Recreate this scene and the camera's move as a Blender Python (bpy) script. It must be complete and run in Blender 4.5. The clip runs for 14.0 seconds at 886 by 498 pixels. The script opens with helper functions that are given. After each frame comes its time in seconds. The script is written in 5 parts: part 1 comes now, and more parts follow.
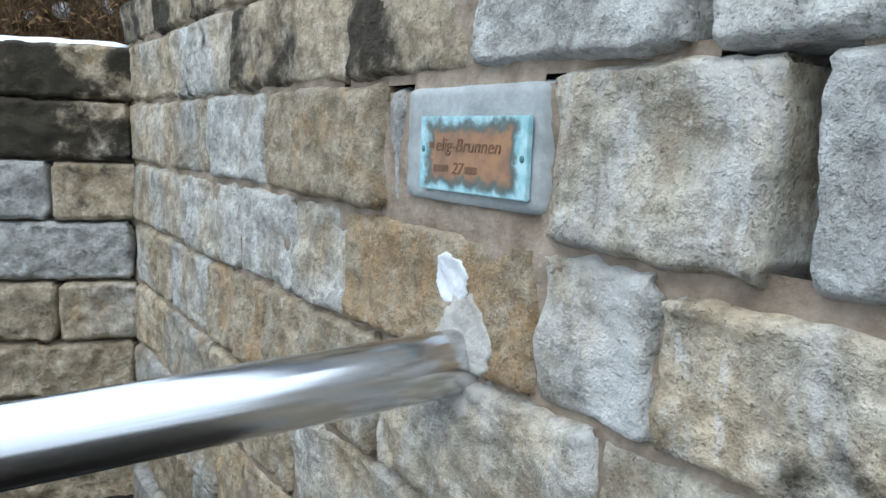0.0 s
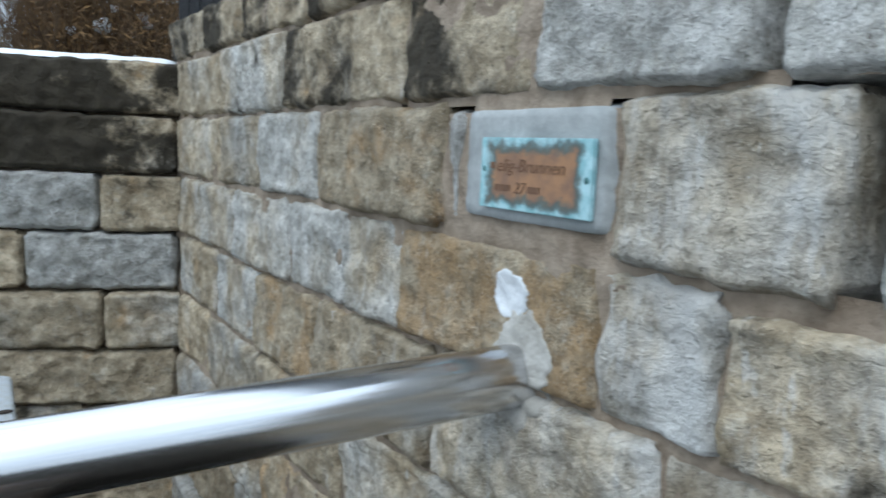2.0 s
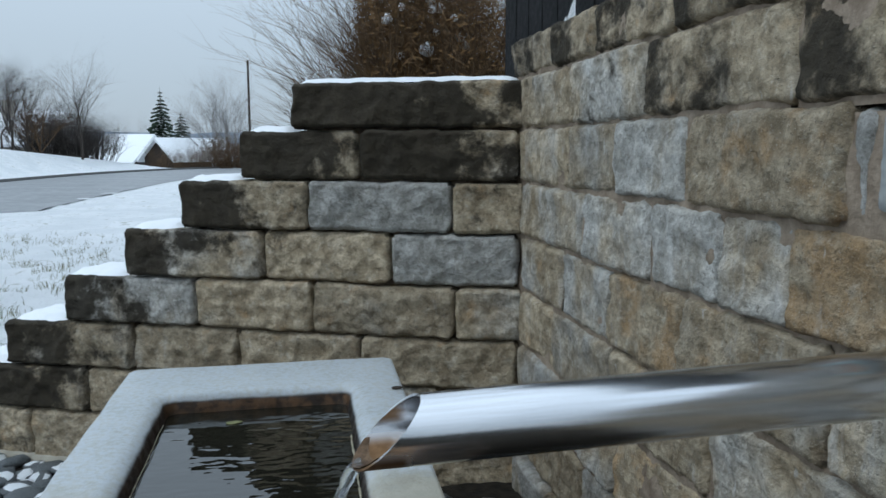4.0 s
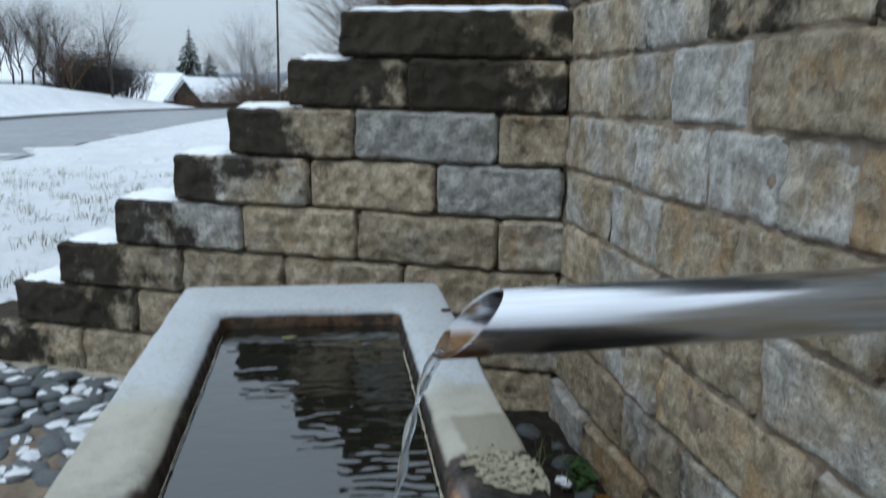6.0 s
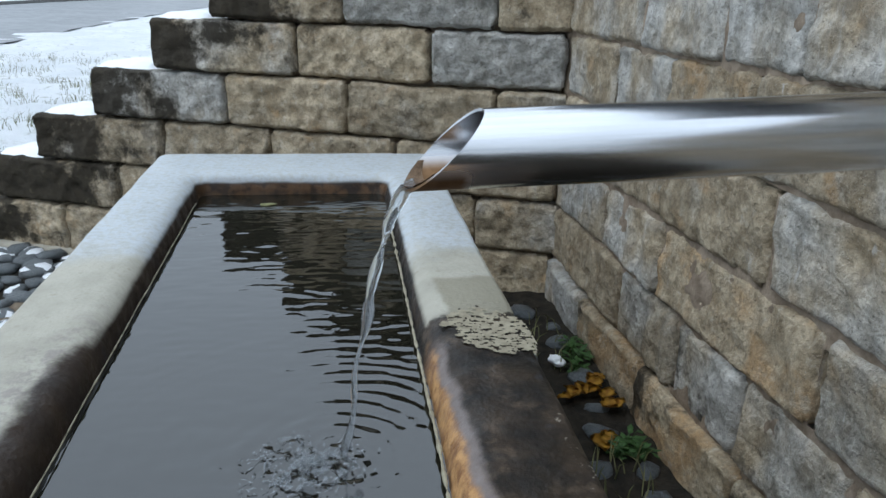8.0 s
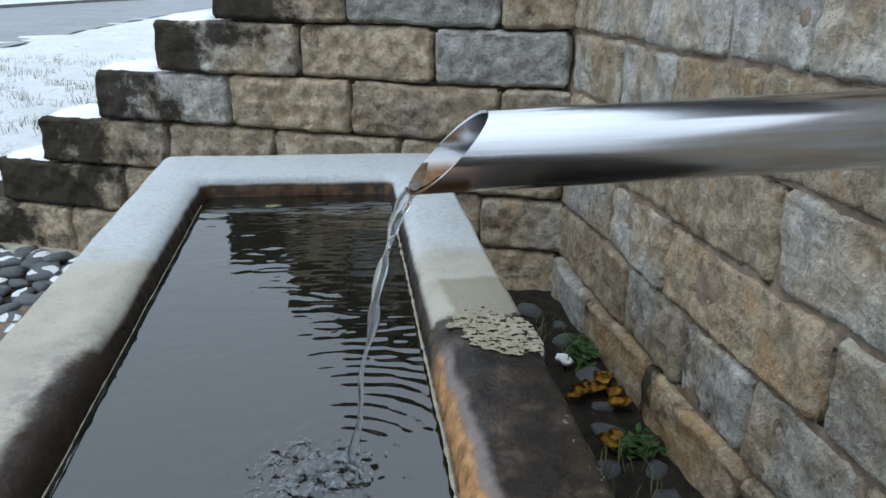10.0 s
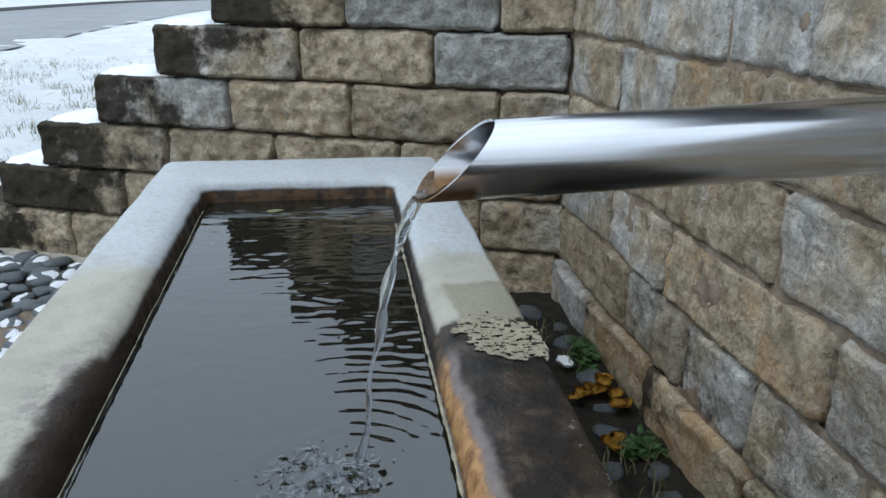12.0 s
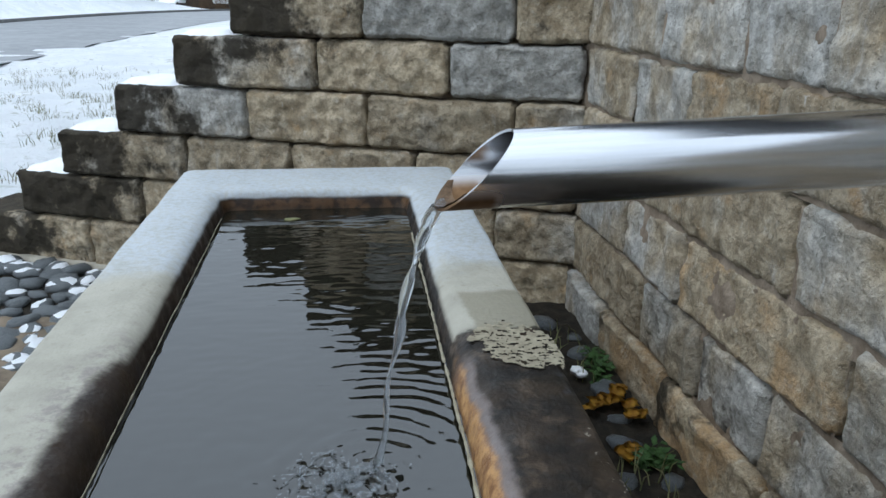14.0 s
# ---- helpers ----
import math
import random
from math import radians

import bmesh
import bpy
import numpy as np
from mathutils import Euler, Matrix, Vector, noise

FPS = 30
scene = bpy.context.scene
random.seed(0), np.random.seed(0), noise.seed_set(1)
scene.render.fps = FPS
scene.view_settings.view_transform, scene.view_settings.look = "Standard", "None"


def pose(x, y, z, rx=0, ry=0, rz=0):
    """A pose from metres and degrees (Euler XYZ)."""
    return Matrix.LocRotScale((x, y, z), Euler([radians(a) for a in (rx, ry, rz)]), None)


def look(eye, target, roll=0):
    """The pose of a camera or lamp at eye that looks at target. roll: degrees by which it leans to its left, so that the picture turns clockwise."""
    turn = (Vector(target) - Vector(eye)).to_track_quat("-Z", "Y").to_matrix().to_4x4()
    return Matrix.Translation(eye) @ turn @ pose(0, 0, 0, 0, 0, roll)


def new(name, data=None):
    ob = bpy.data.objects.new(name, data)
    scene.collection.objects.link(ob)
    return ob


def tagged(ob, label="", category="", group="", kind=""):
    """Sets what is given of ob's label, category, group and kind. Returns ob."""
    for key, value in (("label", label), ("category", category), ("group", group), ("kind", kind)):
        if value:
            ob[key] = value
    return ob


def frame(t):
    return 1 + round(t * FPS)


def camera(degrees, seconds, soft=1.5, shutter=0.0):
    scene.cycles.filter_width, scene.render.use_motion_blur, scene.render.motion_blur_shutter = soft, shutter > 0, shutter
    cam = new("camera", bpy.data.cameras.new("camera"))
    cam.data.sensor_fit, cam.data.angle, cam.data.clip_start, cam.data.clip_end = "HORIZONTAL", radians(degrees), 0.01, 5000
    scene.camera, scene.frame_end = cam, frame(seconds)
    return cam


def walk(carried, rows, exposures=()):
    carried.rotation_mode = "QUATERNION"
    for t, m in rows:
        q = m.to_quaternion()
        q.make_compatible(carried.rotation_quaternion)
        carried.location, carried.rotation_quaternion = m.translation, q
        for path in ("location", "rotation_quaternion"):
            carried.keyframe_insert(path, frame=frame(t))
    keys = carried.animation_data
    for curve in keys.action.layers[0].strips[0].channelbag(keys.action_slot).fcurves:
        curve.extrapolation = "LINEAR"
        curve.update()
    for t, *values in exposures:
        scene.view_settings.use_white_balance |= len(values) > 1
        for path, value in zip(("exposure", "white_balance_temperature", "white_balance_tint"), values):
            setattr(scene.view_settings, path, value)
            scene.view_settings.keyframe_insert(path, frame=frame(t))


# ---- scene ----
cam = camera(60.0, 14.0, shutter=0.5)
PATH = [
    (0, (-0.542, -1.079, 1.417), (0.559, 0.567, 1.135), 2.1),
    (0.5, (-0.542, -1.08, 1.416), (0.559, 0.567, 1.137), 2.1),
    (1, (-0.547, -1.082, 1.416), (0.556, 0.566, 1.149), 2.6),
    (1.5, (-0.554, -1.093, 1.424), (0.541, 0.561, 1.174), 2.3),
    (2, (-0.601, -1.078, 1.423), (0.453, 0.604, 1.174), 2.6),
    (2.5, (-0.67, -1.072, 1.426), (0.156, 0.733, 1.181), 1.3),
    (3, (-0.734, -1.077, 1.426), (-0.141, 0.816, 1.169), 0.4),
    (3.5, (-0.775, -1.095, 1.434), (-0.315, 0.834, 1.172), -0.3),
    (3.7, (-0.785, -1.101, 1.431), (-0.373, 0.839, 1.173), -0.3),
    (5.8, (-0.879, -1.139, 1.392), (-0.559, 0.808, 1.067), 0.8),
    (6, (-0.879, -1.133, 1.371), (-0.565, 0.802, 0.976), 1.2),
    (6.5, (-0.866, -1.112, 1.313), (-0.562, 0.797, 0.8), 1.9),
    (7, (-0.849, -1.093, 1.277), (-0.548, 0.792, 0.678), 2.1),
    (7.5, (-0.827, -1.051, 1.263), (-0.527, 0.824, 0.633), 1.9),
    (8, (-0.824, -1.028, 1.258), (-0.523, 0.84, 0.608), 1.8),
    (8.2, (-0.822, -1.025, 1.262), (-0.526, 0.845, 0.616), 1.5),
    (10.5, (-0.823, -1.023, 1.262), (-0.538, 0.844, 0.605), 1.0),
    (11, (-0.828, -1.027, 1.268), (-0.54, 0.84, 0.612), 0.8),
    (11.5, (-0.837, -1.026, 1.268), (-0.543, 0.84, 0.613), 1.0),
    (12, (-0.834, -1.025, 1.271), (-0.541, 0.843, 0.617), 0.8),
    (12.5, (-0.83, -1.025, 1.263), (-0.536, 0.845, 0.615), 1.1),
    (13, (-0.841, -1.037, 1.271), (-0.569, 0.841, 0.64), 0.7),
    (13.5, (-0.836, -1.033, 1.27), (-0.568, 0.847, 0.643), 0.7),
    (14, (-0.842, -1.036, 1.272), (-0.581, 0.845, 0.643), 0.9),
]
walk(cam, [(t, look(eye, target, roll)) for t, eye, target, roll in PATH],
     [(0, 0.6, 6250, 7), (1.5, 0.54, 6250, 7), (2.5, -0.07, 6150, 5), (3.5, -0.37, 6200, 5), (6, -0.25, 6300, 6), (7.5, 0.04, 6400, 8), (14, 0.01, 6400, 8)])

# ---- world and sun: an overcast winter day ----
world = bpy.data.worlds.new("overcast_sky")
scene.world = world
world.use_nodes = True
wn, wl = world.node_tree.nodes, world.node_tree.links
sky = wn.new("ShaderNodeTexSky")
sky.sky_type, sky.sun_disc = "NISHITA", False
sky.sun_elevation, sky.sun_rotation = radians(50), radians(-117)
cover = wn.new("ShaderNodeMix")
cover.data_type = "RGBA"
cover.inputs[0].default_value = 0.86
cover.inputs[7].default_value = (7.9, 9.05, 10.5, 1)
wl.new(sky.outputs[0], cover.inputs[6])
# an overcast sky is about three times as bright overhead as at the horizon
up = wn.new("ShaderNodeSeparateXYZ")
wl.new(wn.new("ShaderNodeTexCoord").outputs["Generated"], up.inputs[0])
rise = wn.new("ShaderNodeMapRange")
for i, v in ((1, 0.0), (2, 1.0), (3, 1.0), (4, 2.7)):
    rise.inputs[i].default_value = v
wl.new(up.outputs[2], rise.inputs[0])
dome = wn.new("ShaderNodeVectorMath")
dome.operation = "SCALE"
wl.new(cover.outputs[2], dome.inputs[0])
wl.new(rise.outputs[0], dome.inputs[3])
wl.new(dome.outputs[0], wn["Background"].inputs[0])
wn["Background"].inputs[1].default_value = 0.078
sun = new("sun", bpy.data.lights.new("sun", "SUN"))
sun.data.energy, sun.data.angle, sun.data.color = 0.6, radians(25), (1.0, 0.97, 0.92)
sun.matrix_world = look((-6, -2, 9), (0, 1, 0))


# ---- materials ----
class Mat:
    """A node material with short ways to add nodes."""

    def __init__(self, name, rough=0.8, spec=0.4):
        self.m = bpy.data.materials.new(name)
        self.m.use_nodes = True
        self.t = self.m.node_tree
        self.b = self.t.nodes["Principled BSDF"]
        self.b.inputs["Roughness"].default_value = rough
        self.b.inputs["Specular IOR Level"].default_value = spec

    def put(self, socket, value):
        if isinstance(value, bpy.types.NodeSocket):
            self.t.links.new(value, socket)
        elif isinstance(value, tuple) and len(value) == 3 and socket.type == "RGBA":
            socket.default_value = (*value, 1)
        else:
            socket.default_value = value

    def coord(self, kind="Object"):
        return self.t.nodes.new("ShaderNodeTexCoord").outputs[kind]

    def noise(self, scale, vec=None, detail=4.0, rough=0.55, out=0):
        n = self.t.nodes.new("ShaderNodeTexNoise")
        n.inputs["Scale"].default_value, n.inputs["Detail"].default_value, n.inputs["Roughness"].default_value = scale, detail, rough
        self.put(n.inputs["Vector"], vec if vec is not None else self.coord())
        return n.outputs[out]

    def voronoi(self, scale, vec=None):
        n = self.t.nodes.new("ShaderNodeTexVoronoi")
        n.inputs["Scale"].default_value = scale
        self.put(n.inputs["Vector"], vec if vec is not None else self.coord())
        return n.outputs[0]

    def step(self, value, lo, hi, a=0.0, b=1.0):
        n = self.t.nodes.new("ShaderNodeMapRange")
        n.interpolation_type = "SMOOTHSTEP"
        for i, v in enumerate((value, lo, hi, a, b)):
            self.put(n.inputs[i], v)
        return n.outputs[0]

    def math(self, op, a, b=0.0, c=0.0):
        n = self.t.nodes.new("ShaderNodeMath")
        n.operation = op
        for i, v in enumerate((a, b, c)):
            self.put(n.inputs[i], v)
        return n.outputs[0]

    def mix(self, fac, a, b, blend="MIX"):
        n = self.t.nodes.new("ShaderNodeMix")
        n.data_type, n.blend_type = "RGBA", blend
        self.put(n.inputs[0], fac), self.put(n.inputs[6], a), self.put(n.inputs[7], b)
        return n.outputs[2]

    def axis(self, i, vec=None):
        n = self.t.nodes.new("ShaderNodeSeparateXYZ")
        self.put(n.inputs[0], vec if vec is not None else self.coord())
        return n.outputs[i]

    def info(self, name):
        return self.t.nodes.new("ShaderNodeObjectInfo").outputs[name]

    def shifted(self, vec, value):
        n = self.t.nodes.new("ShaderNodeVectorMath")
        n.operation = "ADD"
        c = self.t.nodes.new("ShaderNodeCombineXYZ")
        self.put(c.inputs[0], self.math("MULTIPLY", value, 37.0)), self.put(c.inputs[1], self.math("MULTIPLY", value, 91.0))
        self.put(n.inputs[0], vec), self.put(n.inputs[1], c.outputs[0])
        return n.outputs[0]

    def bump(self, height, dist, strength=1.0, after=None):
        n = self.t.nodes.new("ShaderNodeBump")
        n.inputs["Strength"].default_value, n.inputs["Distance"].default_value = strength, dist
        self.put(n.inputs["Height"], height)
        if after is not None:
            self.put(n.inputs["Normal"], after)
        return n.outputs[0]

    def done(self, color=None, rough=None, normal=None):
        if color is not None:
            self.put(self.b.inputs["Base Color"], color)
        if rough is not None:
            self.put(self.b.inputs["Roughness"], rough)
        if normal is not None:
            self.put(self.b.inputs["Normal"], normal)
        return self.m


def make_sandstone():
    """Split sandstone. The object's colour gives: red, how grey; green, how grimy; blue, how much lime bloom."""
    m = Mat("sandstone", 0.92, 0.25)
    v = m.shifted(m.coord(), m.info("Random"))
    tint = m.t.nodes.new("ShaderNodeSeparateColor")
    m.put(tint.inputs[0], m.info("Color"))
    big, mid, fine, grit = m.noise(4.2, v, 4), m.noise(19, v, 5, 0.6), m.noise(85, v, 5, 0.65), m.noise(330, v, 3, 0.6)
    tall = m.t.nodes.new("ShaderNodeMapping")
    tall.inputs["Scale"].default_value = (1.0, 1.0, 0.28)
    m.put(tall.inputs[0], v)
    warm = m.mix(m.step(mid, 0.36, 0.66), (0.25, 0.20, 0.135), (0.44, 0.37, 0.27))
    warm = m.mix(m.step(m.math("ADD", m.noise(8, v, 4), m.math("MULTIPLY", m.info("Alpha"), 0.22)), 0.58, 0.76, 0, 0.7), warm, (0.37, 0.235, 0.115))
    cold = m.mix(m.step(mid, 0.34, 0.66), (0.29, 0.285, 0.265), (0.49, 0.485, 0.465))
    # grey rock and brown rind meet along fairly sharp, wandering borders
    where = m.math("ADD", m.math("MULTIPLY", tint.outputs[0], 0.62), m.math("ADD", m.math("MULTIPLY", big, 0.85), m.math("MULTIPLY", m.noise(11, tall.outputs[0], 5, 0.6), 0.3)))
    col = m.mix(m.step(where, 0.70, 1.0), warm, cold)
    blotch = m.step(m.noise(31, v, 6, 0.68), 0.50, 0.64, 0.0, 0.55)
    col = m.mix(blotch, col, m.mix(0.55, col, (0.085, 0.065, 0.042)))
    col = m.mix(m.step(m.noise(24, v, 6, 0.68), 0.54, 0.68, 0.0, 0.35), col, (0.56, 0.53, 0.46))
    col = m.mix(1.0, col, m.mix(m.info("Random"), (0.98, 0.98, 0.97), (1.42, 1.41, 1.38)), "MULTIPLY")
    col = m.mix(m.step(fine, 0.34, 0.58, 0.5, 0.0), col, m.mix(0.6, col, (0.06, 0.05, 0.038)))
    pit = m.step(m.noise(150, v, 4, 0.7), 0.39, 0.33, 0.0, 0.7)
    col = m.mix(pit, col, (0.07, 0.058, 0.042))
    col = m.mix(m.step(grit, 0.60, 0.72, 0.0, 0.5), col, (0.70, 0.67, 0.60))
    col = m.mix(m.step(grit, 0.40, 0.30, 0.0, 0.45), col, (0.09, 0.078, 0.058))
    # lime bloom: broad pale washes and narrow dribbles that ran down the face
    lime = m.step(m.math("ADD", m.noise(13, tall.outputs[0], 6, 0.66), m.math("MULTIPLY", tint.outputs[2], 0.3)), 0.66, 0.86, 0.0, 0.6)
    drip = m.step(m.math("ADD", m.noise(42, tall.outputs[0], 3, 0.5), m.math("MULTIPLY", tint.outputs[2], 0.16)), 0.74, 0.80, 0.0, 0.45)
    col = m.mix(m.math("MAXIMUM", lime, drip), col, (0.66, 0.66, 0.64))
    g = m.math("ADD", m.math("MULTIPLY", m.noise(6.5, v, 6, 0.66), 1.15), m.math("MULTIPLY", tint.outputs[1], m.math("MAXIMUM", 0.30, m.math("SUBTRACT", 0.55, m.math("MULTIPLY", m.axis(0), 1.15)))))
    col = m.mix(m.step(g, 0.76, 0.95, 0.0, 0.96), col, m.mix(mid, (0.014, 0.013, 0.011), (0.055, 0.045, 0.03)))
    nrm = m.bump(mid, 0.018, 0.8)
    nrm = m.bump(fine, 0.008, 1.0, nrm)
    nrm = m.bump(grit, 0.0018, 0.9, nrm)
    return m.done(col, m.step(fine, 0, 1, 0.8, 1.0), nrm)


def make_plain(name, dark, light, scale, rough=0.85, bump=0.004, spec=0.3, second=6.0):
    m = Mat(name, rough, spec)
    v = m.coord()
    a, b = m.noise(scale, v, 6, 0.6), m.noise(scale * second, v, 4, 0.6)
    col = m.mix(m.step(a, 0.3, 0.7), dark, light)
    col = m.mix(m.step(b, 0.3, 0.7, 0.35, 0), col, dark)
    return m.done(col, m.step(b, 0.2, 0.8, rough - 0.1, min(1, rough + 0.1)), m.bump(b, bump, 0.8, m.bump(a, bump * 3, 0.6)))


SANDSTONE = make_sandstone()
MORTAR = make_plain("sandy_mortar", (0.19, 0.145, 0.105), (0.40, 0.325, 0.25), 16, 0.95, 0.005)
CEMENT = make_plain("grey_cement", (0.27, 0.285, 0.28), (0.44, 0.455, 0.45), 16, 0.85, 0.0015)
SAND = make_plain("damp_sandy_ground", (0.11, 0.085, 0.06), (0.25, 0.20, 0.145), 9, 0.9, 0.006)
SOIL = make_plain("dark_soil", (0.007, 0.006, 0.0045), (0.034, 0.027, 0.018), 22, 0.95, 0.006)
PEBBLE = make_plain("wet_pebble", (0.06, 0.068, 0.072), (0.22, 0.24, 0.25), 25, 0.5, 0.002)
WET = make_plain("dark_wet_pebble", (0.04, 0.046, 0.05), (0.20, 0.22, 0.235), 25, 0.35, 0.002)
DARK_TWIG = make_plain("dark_twig", (0.035, 0.030, 0.028), (0.10, 0.085, 0.075), 4, 0.95)
ASPHALT = make_plain("wet_asphalt", (0.20, 0.21, 0.22), (0.28, 0.29, 0.30), 0.6, 0.45, 0.002)
KERB = make_plain("kerb_stone", (0.08, 0.08, 0.08), (0.14, 0.14, 0.135), 5, 0.9)
BARK = make_plain("bark", (0.03, 0.024, 0.02), (0.085, 0.07, 0.06), 9, 0.95)
FROST_TWIG = make_plain("frosted_twig", (0.16, 0.15, 0.145), (0.38, 0.37, 0.37), 3, 0.95)
BROWN_TWIG = make_plain("brown_twig", (0.05, 0.03, 0.018), (0.16, 0.10, 0.05), 6, 0.95)
DRY_LEAF = make_plain("dry_hedge_leaf", (0.075, 0.038, 0.016), (0.25, 0.145, 0.055), 5, 0.9)
NEEDLE = make_plain("spruce_needles", (0.012, 0.025, 0.016), (0.035, 0.055, 0.035), 3, 0.9)
SIDING = make_plain("dark_timber", (0.02, 0.016, 0.014), (0.05, 0.04, 0.034), 3, 0.9)
RENDER = make_plain("pale_render", (0.34, 0.32, 0.28), (0.46, 0.43, 0.38), 2, 0.9)
PANE = make_plain("dark_pane", (0.015, 0.018, 0.022), (0.03, 0.035, 0.04), 2, 0.2)
LEAF = make_plain("autumn_leaf", (0.30, 0.13, 0.02), (0.62, 0.36, 0.05), 30, 0.6, 0.001)
WEED = make_plain("green_weed", (0.02, 0.05, 0.012), (0.05, 0.11, 0.03), 40, 0.6, 0.001)
STRAW = make_plain("dry_grass", (0.09, 0.10, 0.04), (0.26, 0.25, 0.13), 9, 0.9, 0.001)
BLACK = make_plain("black_board", (0.003, 0.003, 0.004), (0.007, 0.007, 0.008), 5, 0.9)
WHITE = make_plain("white_paint", (0.62, 0.64, 0.66), (0.76, 0.78, 0.79), 60, 0.7, 0.001)


def make_snow():
    m = Mat("snow", 0.75, 0.3)
    v = m.coord()
    a, b, c = m.noise(0.9, v, 5), m.noise(6, v, 6, 0.65), m.noise(40, v, 4)
    col = m.mix(m.step(a, 0.3, 0.7), (0.71, 0.74, 0.76), (0.83, 0.85, 0.87))
    col = m.mix(m.step(m.math("ADD", b, m.math("MULTIPLY", a, 0.35)), 0.74, 0.88, 0, 0.5), col, (0.26, 0.27, 0.18))
    return m.done(col, None, m.bump(c, 0.03, 0.9, m.bump(b, 0.13, 0.9)))


def make_clean_snow():
    m = Mat("fresh_snow", 0.7, 0.3)
    return m.done(m.mix(m.noise(30), (0.80, 0.84, 0.89), (0.92, 0.93, 0.94)), None, m.bump(m.noise(90), 0.006, 0.7))


def make_steel():
    m = Mat("brushed_steel", 0.24, 0.5)
    m.put(m.b.inputs["Metallic"], 1.0)
    v = m.coord()
    s = m.t.nodes.new("ShaderNodeMapping")
    s.inputs["Scale"].default_value = (0.8, 25, 25)
    m.put(s.inputs[0], v)
    brushed = m.noise(6, s.outputs[0], 4)
    col = m.mix(m.step(brushed, 0.3, 0.7), (0.58, 0.585, 0.60), (0.68, 0.685, 0.70))
    lip = m.step(m.math("ADD", m.axis(0), m.math("MULTIPLY", m.noise(25), 0.06)), 0.758, 0.785)
    low = m.step(m.axis(2), -0.008, -0.028)
    scale = m.math("MULTIPLY", lip, low)
    col = m.mix(scale, col, m.mix(m.noise(60), (0.10, 0.05, 0.02), (0.30, 0.19, 0.11)))
    spots = m.step(m.noise(45, v, 5, 0.7), 0.70, 0.75, 0, 0.5)
    col = m.mix(spots, col, (0.18, 0.16, 0.14))
    return m.done(col, m.math("ADD", m.step(brushed, 0.2, 0.8, 0.17, 0.21), m.math("MULTIPLY", scale, 0.4)), m.bump(m.noise(900, v, 2), 0.00005, 0.1))


